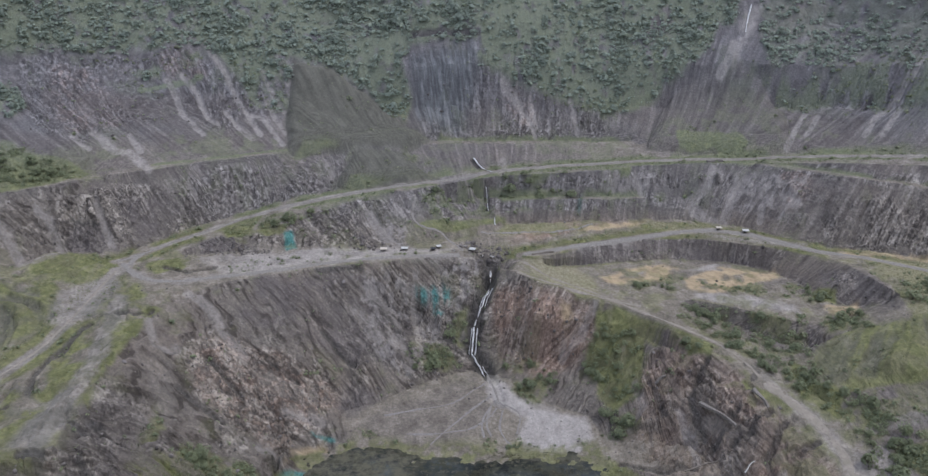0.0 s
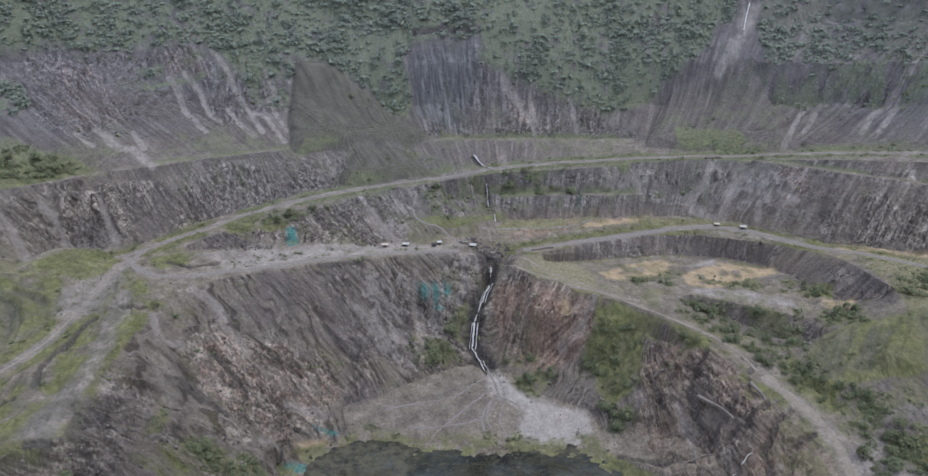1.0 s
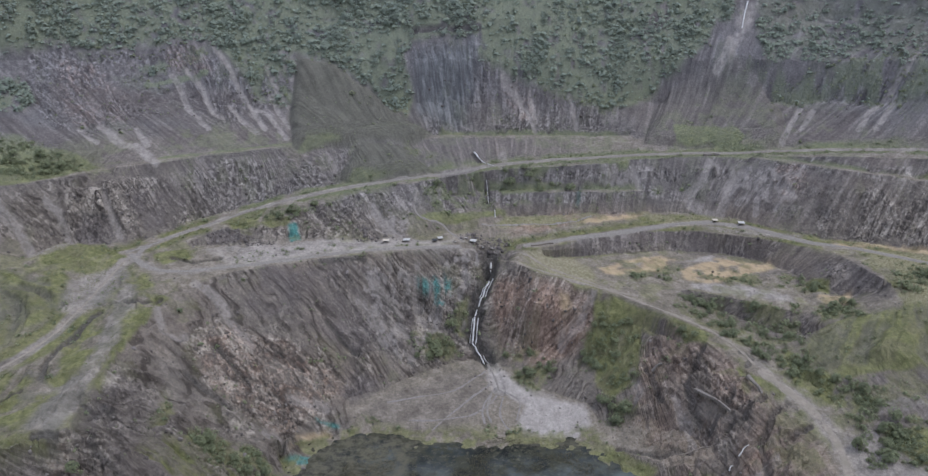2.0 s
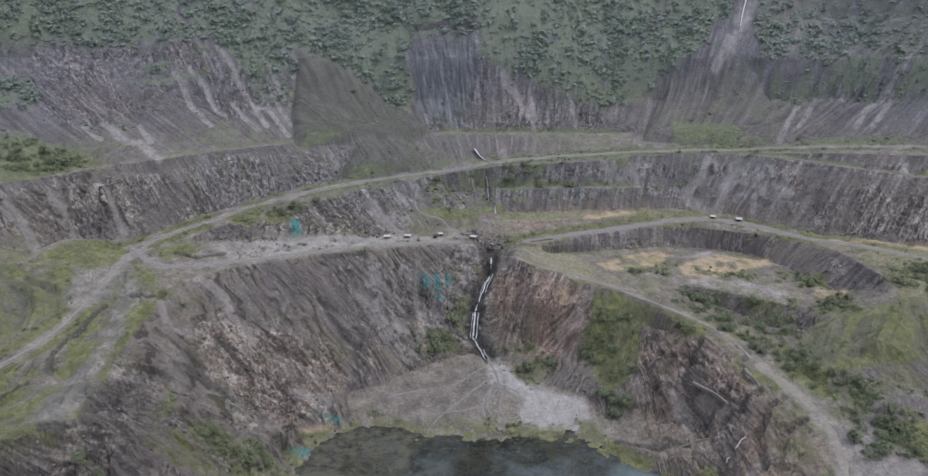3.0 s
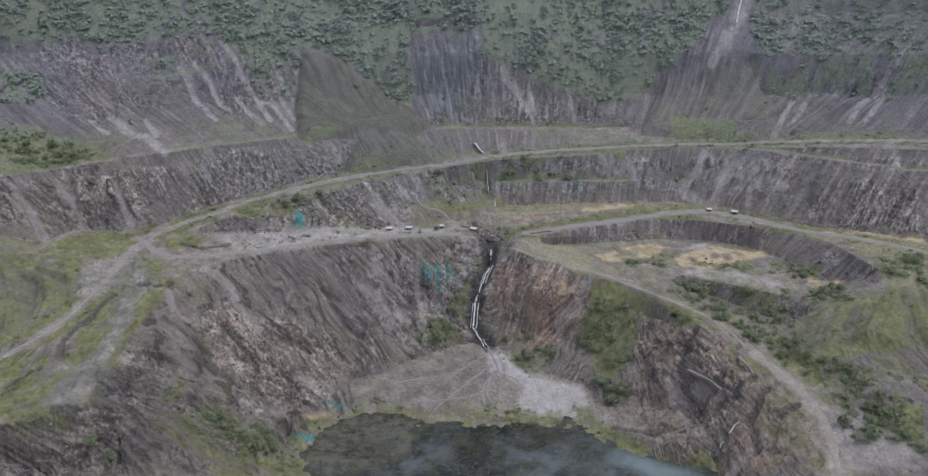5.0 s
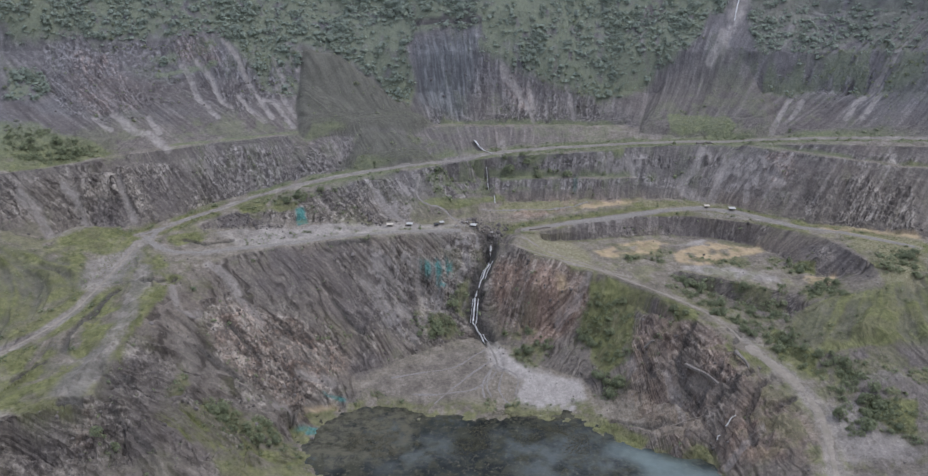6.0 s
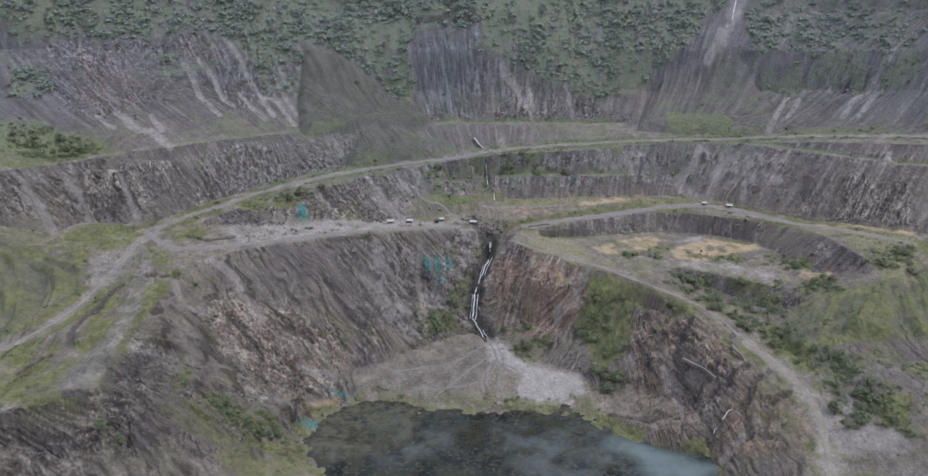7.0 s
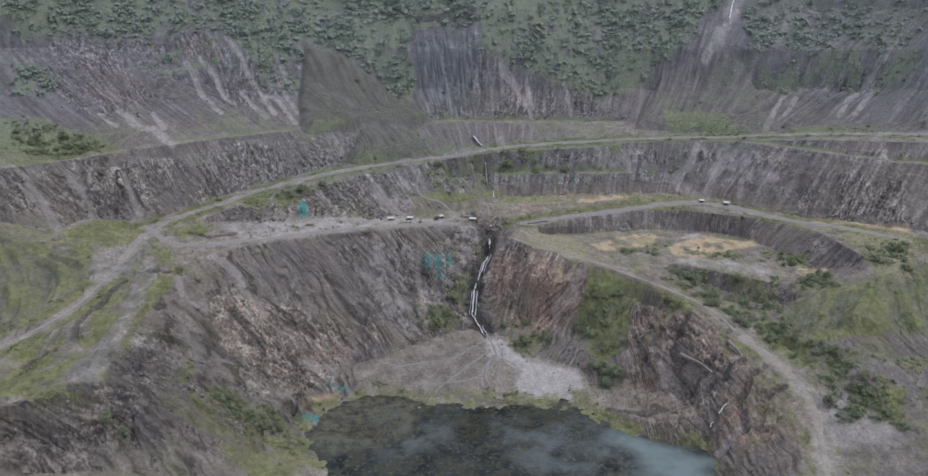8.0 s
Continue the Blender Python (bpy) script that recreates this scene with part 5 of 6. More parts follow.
green = np.maximum.reduce([turf * (1 - 0.65 * hill * step(0.8, -0.8, 0.6 * ribs + buttress)), sparse * step(0.42, 0.66, tufts) * 0.7, forest * step(0.22, 0.46, tufts) * (0.95 - 0.5 * step(250, 290, GX)), thin * step(0.46, 0.6, patches) * 0.8,
                           verge, 0.9 * ledges, 0.9 * along(ZONES["rim_grass"], 6, 2.5) * step(0.3, 0.5, tufts), 0.8 * lush * step(0.25, 0.5, tufts), 0.9 * shelf_line,
                           0.7 * along(ZONES['road_ridge'], 16, 4) * (1 - along(ZONES['road_ridge'], 6, 2)) * step(0.42, 0.6, tufts),
                           0.5 * step(0.46, 0.62, 0.5 * patches + 0.5 * tufts) * step(0.85, 0.4, STEEP) * (1 - roadbed) * step(8, 16, BASE),
                           0.22 * step(0.54, 0.66, 0.6 * patches + 0.4 * tufts) * rocky * (1 - dark) * (1 - tan_rock),
                           0.85 * step(3.2, 1.0, BASE) * step(0.36, 0.55, tufts) * (GY < 470) * (1 - sand)])
apron = inside(ZONES["apron"], 8, 4)
MASKS = {
    "bed": LAND + TILT * SIDE * (GX - 15) + 5 * crags,
    "su": SU, "sv": SV, "slaty": np.maximum(slaty, near_flank), "crag": cragged,
    "green": np.clip(np.maximum(green, 0.7 * hill * (0.3 + 0.7 * step(-0.9, 0.7, 0.6 * ribs + buttress))) + 0.6 * spur * step(0.3, 0.55, 0.6 * patches + 0.4 * tufts), 0, 1) * (1 - 0.85 * fan_west * (1 - 0.8 * grass)) * (1 - 0.9 * along(ROADLINE, 4.0, 0.5)) * (1 - 0.9 * cuts) * (1 - 0.95 * apron) * (1 - 0.75 * front) * (1 - 0.75 * near_flank * step(-0.2, 1.0, ribs + 0.5 * rills)) * (1 - 0.6 * chutes) * (1 - 0.8 * along(ZONES["spur_path"], 7, 3.0)),
    "steep": STEEP,
    "fan": np.maximum.reduce([fan_west, 0.2 * fan_east, 0.8 * hill, 0.6 * spur * step(0.3, 0.6, tufts)]),
    "rust": np.maximum(inside(ZONES["rustrock"], 14, 6) * (0.4 + 0.6 * step(0.35, 0.6, cloudy(GX, GY, 12, 131))), 0.4 * ruin * step(0.25, 0.6, patches)),
    "pale": np.maximum.reduce([0.55 * inside(ZONES["pale"], 5) * step(0.2, 0.5, cloudy(GX, GY, 10, 141)), 0.85 * sand, 0.6 * inside(ZONES["palebench"], 4, 2), 0.4 * along(ROADLINE[:5], 6, 2.0) * step(0.3, 0.7, tufts), 0.3 * along([ZONES['road_ridge'][0][7:]], 10, 3.5) * step(0.25, 0.6, tufts), (0.36 + 0.2 * step(110, 140, BASE)) * chutes * step(0.1, 0.5, specks), 0.35 * along(ZONES['spur_path'], 8, 3.0), 0.4 * apron * step(0.1, 0.5, tufts), 0.5 * inside(ZONES['paleshard'], 8, 4) * step(0.45, 0.62, specks) * rocky]),
    # Haze mask for the colours: grows with height and with distance.
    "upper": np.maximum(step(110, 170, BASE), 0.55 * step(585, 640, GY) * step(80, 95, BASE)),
    "dry": 0.75 * inside(ZONES["drygrass"], 8, 4) * step(0.2, 0.55, patches),
    "bluff": inside(ZONES["cliff_grey"], 50, 8),
    "ochre": np.maximum(inside(ZONES["ochre2"], 3, 2.5) * step(0.25, 0.5, cloudy(GX, GY, 9, 151)), 0.8 * inside(ZONES["tanspot"], 6, 3)),
    "dark": np.maximum.reduce([dark * (0.35 + 0.65 * step(0.25, 0.6, cloudy(GX, GY, 14, 161))) * (1 - 0.8 * chutes) * (1 - 0.35 * near_flank), 0.85 * inside(ZONES["earth"], 30, 10) * step(0.1, 0.5, patches), 0.45 * silt, 0.45 * fan_east * (1 - chutes)]),
    "tan": tan_rock * (0.4 + 0.6 * step(0.35, 0.6, 0.5 * big_blocks + 0.5 * small_blocks)),
    # Stream part is damp rock; the cuts part is shade put into the colour.
    "wet_and_shade": np.maximum(along([ZONES["stream"][0][1:8]], 8, 2.5), 0.8 * cuts),
    "copper": np.maximum.reduce([0.95 * inside(ZONES["copper"][:3], 2, 2.0) * step(0.22, 0.5, specks), 0.9 * inside(ZONES["copper"][3:5], 1, 1), 0.35 * inside(ZONES["copper"][5:], 2, 1), inside(ZONES["teal"], 1, 1)]),
}


def height(x, y):
    """The ground's height at a place in the plan (numbers or arrays)."""
    return bilinear(LAND, np.asarray(x, float) - X0, np.asarray(y, float) - Y0)


def mask_at(m, x, y):
    return bilinear(m, np.asarray(x, float) - X0, np.asarray(y, float) - Y0)


def build_ground():
    out = np.cumsum(1.3 * 1.075 ** np.arange(75))
    xs = np.concatenate([X0 - out[::-1], X0 + np.arange(NX) * STEP, X1 + out])
    ys = np.concatenate([Y0 - out[::-1], Y0 + np.arange(NY) * STEP, Y1 + out])
    ax, ay = np.meshgrid(xs, ys)
    cx, cy = np.clip(ax, X0, X1), np.clip(ay, Y0, Y1)
    d = np.hypot(ax - cx, ay - cy)
    far = step(0, 30, d)
    soft = blur(LAND[::4, ::4], 400)
    z = height(cx, cy) * (1 - far) + far * bilinear(soft, (cx - X0) / 4, (cy - Y0) / 4)
    z = z + np.minimum(d * 0.42, 210) * (1 + 0.5 * (cloudy(ax, ay, 160, 801) - 0.5)) + np.minimum(d * 0.3, 16) * (cloudy(ax, ay, 40, 811) - 0.5) + np.minimum(d * 0.1, 4) * (cloudy(ax, ay, 9, 841) - 0.5)
    rows, cols = ax.shape
    v = np.stack([ax, ay, z], -1).reshape(-1, 3)
    idx = np.arange(rows * cols).reshape(rows, cols)
    quads = np.stack([idx[:-1, :-1], idx[:-1, 1:], idx[1:, 1:], idx[1:, :-1]], -1).reshape(-1, 4)
    me = bpy.data.meshes.new("ground")
    me.vertices.add(len(v))
    me.vertices.foreach_set("co", v.astype(np.float32).ravel())
    me.loops.add(quads.size)
    me.loops.foreach_set("vertex_index", quads.astype(np.int32).ravel())
    me.polygons.add(len(quads))
    me.polygons.foreach_set("loop_start", (np.arange(len(quads)) * 4).astype(np.int32))
    me.update(calc_edges=True)
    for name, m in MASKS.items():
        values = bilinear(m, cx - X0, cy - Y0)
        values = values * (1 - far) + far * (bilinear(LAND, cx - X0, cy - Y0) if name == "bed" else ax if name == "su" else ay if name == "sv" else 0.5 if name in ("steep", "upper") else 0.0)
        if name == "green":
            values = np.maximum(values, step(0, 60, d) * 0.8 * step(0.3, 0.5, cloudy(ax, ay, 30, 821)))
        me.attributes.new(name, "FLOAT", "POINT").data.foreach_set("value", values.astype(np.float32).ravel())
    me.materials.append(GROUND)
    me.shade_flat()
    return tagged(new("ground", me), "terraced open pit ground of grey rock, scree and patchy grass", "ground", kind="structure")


ground = build_ground()


SHALLOWS = {"murk": inside(ZONES["murk"], 14, 7), "milky": inside(ZONES["milky"], 40, 14), "veil": inside(ZONES["veil"], 120, 12)}


def build_pond():
    n = 200
    bm = bmesh.new()
    rows = [[bm.verts.new((-190 + 400 * i / n, 270 + 190 * j / n, 0.0)) for i in range(n + 1)] for j in range(n + 1)]
    for a, b in zip(rows, rows[1:]):
        for i in range(n):
            bm.faces.new((a[i], a[i + 1], b[i + 1], b[i]))
    me = bpy.data.meshes.new("water")
    bm.to_mesh(me)
    bm.free()
    at = np.array([v.co for v in me.vertices])
    for name, m in SHALLOWS.items():
        me.attributes.new(name, "FLOAT", "POINT").data.foreach_set("value", mask_at(m, at[:, 0], at[:, 1]).astype(np.float32))
    me.materials.append(WATER)
    return tagged(new("water", me), "dark murky green pond water at the pit bottom", "water", kind="structure")


pond_water = build_pond()


def strip(name, path, width, material, label, category, lift=0.2, kind="structure", wobble=0.6):
    """A ribbon laid on the ground along a line in plan, with slightly uneven edges."""
    p = np.array(path, float)
    seg = np.hypot(*np.diff(p, axis=0).T)
    s = np.concatenate([[0], np.cumsum(seg)])
    t = np.arange(0, s[-1], 1.5)
    x, y = np.interp(t, s, p[:, 0]), np.interp(t, s, p[:, 1])
    k = np.ones(9) / 9
    x = np.convolve(np.pad(x, 4, mode="edge"), k, "valid")
    y = np.convolve(np.pad(y, 4, mode="edge"), k, "valid")
    dx, dy = np.gradient(x), np.gradient(y)
    ln = np.maximum(np.hypot(dx, dy), 1e-6)
    nx_, ny_ = -dy / ln, dx / ln
    me, faces, m = bpy.data.meshes.new(name), [], 6
    o = np.outer(width * (1 + wobble * (2 * cloudy(x, y, 6, 901) - 1)), np.linspace(-0.5, 0.5, m + 1))
    px, py = x[:, None] + nx_[:, None] * o, y[:, None] + ny_[:, None] * o
    rise = lift * np.array([0.2] + [1.0] * (m - 1) + [0.2])
    verts = np.stack([px, py, height(px, py) + rise], -1).reshape(-1, 3).tolist()
    for q in range(len(t) - 1):
        for j in range(m):
            a = q * (m + 1) + j
            faces.append((a, a + 1, a + m + 2, a + m + 1))
    me.from_pydata(verts, [], faces)
    me.materials.append(material)
    return tagged(new(name, me), label, category, kind=kind)


strip("road", ZONES["road_main"][0], 2.3, ROAD, "pale gravel haul road climbing along the bench", "road")
strip("road", ZONES["road_hairpin"][0], 3.6, ROAD, "pale gravel road along the edge of the pit terrace", "road")
strip("road", ZONES["hairpin_join"][0], 3.4, ROAD, "short gravel bend that joins two haul roads", "road")
strip("road", ZONES["road_flat"][0], 4.6, ROAD, "wide grey gravel road round the shallow side pit", "road")
strip("road", ZONES["road_west"][0], 1.5, TRACK, "rutted earth road along the grassy ridge", "road")
strip("road", ZONES["road_ridge"][0][:8], 1.7, TRACK, "narrow overgrown dirt road along the ridge crest", "road", wobble=1.4)
strip("road", ZONES["road_ridge"][0][7:], 4.6, TRACK, "wide worn dirt road down the narrow ridge", "road", wobble=1.2)
strip("track", ZONES["track_lower"][0], 2.4, TRACK, "narrow dirt track beside the ridge road", "track")
strip("footpath", ZONES["path_zigzag"][0], 1.8, ROAD, "narrow worn footpath zigzagging down the rock face", "path")
strip("footpath", ZONES["path_ledge"][0], 2, ROAD, "pale footpath along a low ledge", "path")
for branch in ZONES["rivulet"]:
    strip("stream", branch, 1.3, SAND, "thin pale rivulet braiding over the sand fan", "stream", 0.12, wobble=1.2)


# ---- plants and stones ----
def mesh_from(name, verts, faces, material):
    """A mesh object from arrays of points and of equal-sided faces."""
    me = bpy.data.meshes.new(name)
    n = faces.shape[1]
    me.vertices.add(len(verts))
    me.vertices.foreach_set("co", verts.astype(np.float32).ravel())
    me.loops.add(faces.size)
    me.loops.foreach_set("vertex_index", faces.astype(np.int32).ravel())
    me.polygons.add(len(faces))
    me.polygons.foreach_set("loop_start", (np.arange(len(faces)) * n).astype(np.int32))
    me.update(calc_edges=True)
    me.materials.append(material)
    return new(name, me)


def leaf_clumps(centres, radii, tall, per, rng, size=0.34):
    """Crowns of many bent leaf clumps round the centres: points and triangles."""
    n = len(centres)
    lobes = rng.normal(size=(n, 5, 3))
    lobes[..., 2] = np.abs(lobes[..., 2]) * 0.8
    lobes /= np.linalg.norm(lobes, axis=-1, keepdims=True)
    pick = rng.integers(0, 5, (n, per))
    d = lobes[np.arange(n)[:, None], pick] * 0.75 + rng.normal(size=(n, per, 3)) * 0.42
    d[..., 2] = np.where(d[..., 2] < -0.15, -d[..., 2] * 0.6, d[..., 2])
    ln = np.linalg.norm(d, axis=-1, keepdims=True)
    d = d / np.maximum(ln, 1.0)
    pos = centres[:, None, :] + d * radii[:, None, None] * np.array([1, 1, 1]) * np.where(np.arange(3) == 2, tall[:, None, None], 1.0)
    out = d / np.maximum(np.linalg.norm(d, axis=-1, keepdims=True), 1e-3) + rng.normal(size=d.shape) * 0.5 + np.array([0, 0, 1.1])
    out /= np.linalg.norm(out, axis=-1, keepdims=True)
    side = np.cross(out, rng.normal(size=d.shape))
    side /= np.linalg.norm(side, axis=-1, keepdims=True)
    up = np.cross(side, out)
    s = (radii[:, None] * size * rng.uniform(0.6, 1.3, (n, per)))[..., None]
    a = pos - side * s - up * s * 0.6 - out * s * 0.3
    b = pos + side * s - up * s * 0.6 - out * s * 0.3
    c = pos + up * s * 1.1 - out * s * 0.2
    e = pos + out * s * 0.35
    v = np.stack([a, b, c, e], 2).reshape(-1, 3)
    k = np.arange(n * per)[:, None] * 4
    f = np.concatenate([k + [[0, 1, 3]], k + [[1, 2, 3]], k + [[2, 0, 3]]], 1).reshape(-1, 3)
    return v, f


def scatter(mask, count, rng):
    """Places in plan, as dense as the mask is strong."""
    w = mask.ravel() / mask.sum()
    pick = rng.choice(w.size, count, p=w)
    return GX.ravel()[pick] + rng.uniform(-0.5, 0.5, count), GY.ravel()[pick] + rng.uniform(-0.5, 0.5, count)


plant_rng = np.random.default_rng(21)
clearing = step(0.36, 0.54, cloudy(GX, GY, 26, 33))
wood = forest * (0.25 + 0.75 * clearing) + 0.3 * thin * step(0.45, 0.6, patches)
wood *= (1 - 0.9 * fan) * (GY < 892) * (1 - 0.55 * step(250, 290, GX))
px, py = scatter(wood, 15000, plant_rng)
r = plant_rng.gamma(2.6, 0.62, len(px)).clip(0.6, 3.6)
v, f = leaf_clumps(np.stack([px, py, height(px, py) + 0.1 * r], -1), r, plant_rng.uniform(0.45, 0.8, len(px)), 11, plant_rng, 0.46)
tagged(mesh_from("jungle", v, f, LEAF_HAZED), "dense grey-green jungle scrub on the upper pit slopes", "vegetation", kind="stuff")
px, py = scatter(wood * step(0.44, 0.62, cloudy(GX, GY, 15, 34)), 3400, plant_rng)
r = plant_rng.gamma(5.0, 0.50, len(px)).clip(1.4, 4.6)
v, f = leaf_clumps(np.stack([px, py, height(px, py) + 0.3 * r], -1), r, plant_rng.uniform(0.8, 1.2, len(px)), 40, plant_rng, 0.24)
tagged(mesh_from("jungle_trees", v, f, LEAF_HAZED), "rounded grey-green tree crowns above the jungle scrub", "vegetation", kind="stuff")

low = np.clip(0.7 * sparse * step(0.45, 0.6, tufts) + 0.05 * grass + 0.2 * verge + 0.10 * step(0.5, 0.66, patches) * rocky + 0.5 * thin, 0, 1)
low *= (1 - along(ROADLINE, 5.0, 0.3)) * (1 - 0.7 * fan) * step(0.5, 1.5, BASE)
px, py = scatter(low, 4200, plant_rng)
r = plant_rng.gamma(3.0, 0.28, len(px)).clip(0.4, 2.4)
v, f = leaf_clumps(np.stack([px, py, height(px, py) + 0.1 * r], -1), r, plant_rng.uniform(0.7, 1.1, len(px)), 12, plant_rng, 0.4)
tagged(mesh_from("scrub", v, f, LEAF), "low green scrub scattered over ledges and verges", "vegetation", kind="stuff")


def tufts_mesh(name, mask, count, tall, spread, material, label, rng, base=0.0):
    """Short upright blades in bunches of three."""
    x, y = scatter(mask, count, rng)
    z = np.maximum(height(x, y), base)
    h = tall * rng.uniform(0.5, 1.3, count)
    vs, fs = [], []
    for q in range(3):
        a = rng.uniform(0, 2 * np.pi, count)
        w = spread * rng.uniform(0.5, 1.2, count)
        dx, dy = np.cos(a) * w, np.sin(a) * w
        lean = rng.normal(size=(count, 2)) * spread * 0.6
        vs.append(np.stack([np.stack([x - dx, y - dy, z - 0.1], -1), np.stack([x + dx, y + dy, z - 0.1], -1), np.stack([x + lean[:, 0], y + lean[:, 1], z + h], -1)], 1))
    v = np.concatenate(vs, 1).reshape(-1, 3)
    return tagged(mesh_from(name, v, np.arange(len(v)).reshape(-1, 3), material), label, "vegetation", kind="stuff")


tufts_mesh("grass", np.clip(grass * step(0.25, 0.5, tufts) * (1 - 0.8 * hill) + verge, 0, 1) * (1 - along(ROADLINE, 4.0, 0.3)) * step(0.3, 1.2, BASE), 16000, 0.22, 0.5, BLADES, "yellow-green rough grass on mounds and verges", plant_rng)
reeds = inside(ZONES["reeds"], 5, 8) * step(0.5, 0.62, cloudy(GX, GY, 15, 77)) * step(1.2, 0.2, BASE)
tufts_mesh("water_weed", reeds, 5200, 0.14, 0.6, REED, "dark brown weed standing in the shallow pond", plant_rng, 0.0)


def stones(name, mask, count, size, label, rng):
    """Broken stones, each a squashed, chipped block."""
    t = (1 + 5 ** 0.5) / 2
    ico = np.array([(-1, t, 0), (1, t, 0), (-1, -t, 0), (1, -t, 0), (0, -1, t), (0, 1, t), (0, -1, -t), (0, 1, -t), (t, 0, -1), (t, 0, 1), (-t, 0, -1), (-t, 0, 1)]) / 1.9
    tri = np.array([(0, 11, 5), (0, 5, 1), (0, 1, 7), (0, 7, 10), (0, 10, 11), (1, 5, 9), (5, 11, 4), (11, 10, 2), (10, 7, 6), (7, 1, 8), (3, 9, 4), (3, 4, 2), (3, 2, 6), (3, 6, 8), (3, 8, 9), (4, 9, 5), (2, 4, 11), (6, 2, 10), (8, 6, 7), (9, 8, 1)])
    x, y = scatter(mask, count, rng)
    s = size * rng.gamma(2.2, 0.4, count).clip(0.35, 3.0)
    shape = ico[None] * rng.uniform(0.6, 1.35, (count, 12, 1)) * rng.uniform(0.55, 1.2, (count, 1, 3))
    a = rng.uniform(0, 2 * np.pi, count)
    ca, sa = np.cos(a)[:, None], np.sin(a)[:, None]
    vx, vy = shape[..., 0] * ca - shape[..., 1] * sa, shape[..., 0] * sa + shape[..., 1] * ca
    v = np.stack([vx * s[:, None] + x[:, None], vy * s[:, None] + y[:, None], shape[..., 2] * s[:, None] + (height(x, y) - 0.1 * s)[:, None]], -1).reshape(-1, 3)
    f = (tri[None] + np.arange(count)[:, None, None] * 12).reshape(-1, 3)
    return tagged(mesh_from(name, v, f, STONE), label, "rock", kind="stuff")


stony = rocky * step(0.40, 0.62, cloudy(GX, GY, 15, 55)) * (1 - forest) * (1 - fan) * (1 - 0.85 * green) * (BASE < 175) * step(0.5, 1.5, BASE)
stones("rocks", stony * (0.1 + cragged), 3800, 0.5, "broken grey and brown rock chunks on the pit faces", np.random.default_rng(5))
heap = inside(ZONES["heap"], 3, 3)
stones("rock_heap", heap, 700, 0.75, "heaps of dumped grey rock on the terrace", np.random.default_rng(9))
loose = (1 - rocky) * step(0.5, 0.65, cloudy(GX, GY, 11, 56)) * (1 - roadbed) * (1 - 0.9 * green) * step(0.5, 1.5, BASE) * (BASE < 120)
stones("rubble", loose, 1500, 0.45, "loose grey stones lying on terraces and scree", np.random.default_rng(6))

bushy = np.maximum(0.6 * inside(ZONES["shrubs"], 6, 6), 1.0 * lush) * step(0.35, 0.6, tufts) * (1 - roadbed) * step(0.6, 1.5, BASE)
px, py = scatter(bushy, 1500, plant_rng)
r = plant_rng.gamma(3.5, 0.4, len(px)).clip(0.6, 3.0)
v, f = leaf_clumps(np.stack([px, py, height(px, py) + 0.2 * r], -1), r, plant_rng.uniform(0.7, 1.2, len(px)), 34, plant_rng, 0.21)
tagged(mesh_from("thicket", v, f, LEAF), "tangled green thicket between the larger shrubs", "vegetation", kind="stuff")


# ---- single things ----
def part(name, bm, material, parent, label=""):
    me = bpy.data.meshes.new(name)
    bm.to_mesh(me)
    bm.free()
    me.materials.append(material)
    ob = new(name, me)
    ob.parent = parent
    return tagged(ob, label) if label else ob


def box(bm, size, at, turn=None, bevel=0.0):
    m = Matrix.Translation(at) @ (turn or Matrix.Identity(4)) @ Matrix.Diagonal((*size, 1))
    made = bmesh.ops.create_cube(bm, size=1.0, matrix=m)["verts"]
    if bevel:
        edges = list({e for v in made for e in v.link_edges})
        bmesh.ops.bevel(bm, geom=edges, offset=bevel, segments=1, affect="EDGES")
    return bm


def limb(bm, a, b, ra, rb, sides=6):
    """A tapered limb from a to b."""
    a, b = Vector(a), Vector(b)
    q = (b - a).to_track_quat("Z", "Y").to_matrix()
    rings = [[bm.verts.new(p + q @ Vector((math.cos(2 * math.pi * k / sides) * r, math.sin(2 * math.pi * k / sides) * r, 0))) for k in range(sides)] for p, r in ((a, ra), (b, rb))]
    for k in range(sides):
        bm.faces.new((rings[0][k], rings[0][(k + 1) % sides], rings[1][(k + 1) % sides], rings[1][k]))
    bm.faces.new(rings[1])
    return bm


def shrub(seed, size, tall, per, label):
    """A many-stemmed shrub: trunk with limbs, and a crown of leaf clumps."""
    rng = np.random.default_rng(seed)
    base = tagged(new("shrub"), label, "shrub", "shrubs in the pit")
    bm = bmesh.new()
    fork = Vector((0, 0, size * tall * 0.35))
    limb(bm, (0, 0, -0.8), fork, 0.10 * size, 0.06 * size)
    for k in range(5):
        a = k * 1.26 + rng.uniform(-0.3, 0.3)
        limb(bm, fork, fork + Vector((math.cos(a), math.sin(a), 0.9 * tall)) * size * 0.55, 0.05 * size, 0.015 * size, 5)
    part("trunk", bm, BARK, base)
    v, f = leaf_clumps(np.array([[0, 0, size * tall * 0.45]]), np.array([size]), np.array([tall]), per, rng, 0.17)
    crown = mesh_from("crown", v, f, LEAF)
    crown.parent = base
    return base


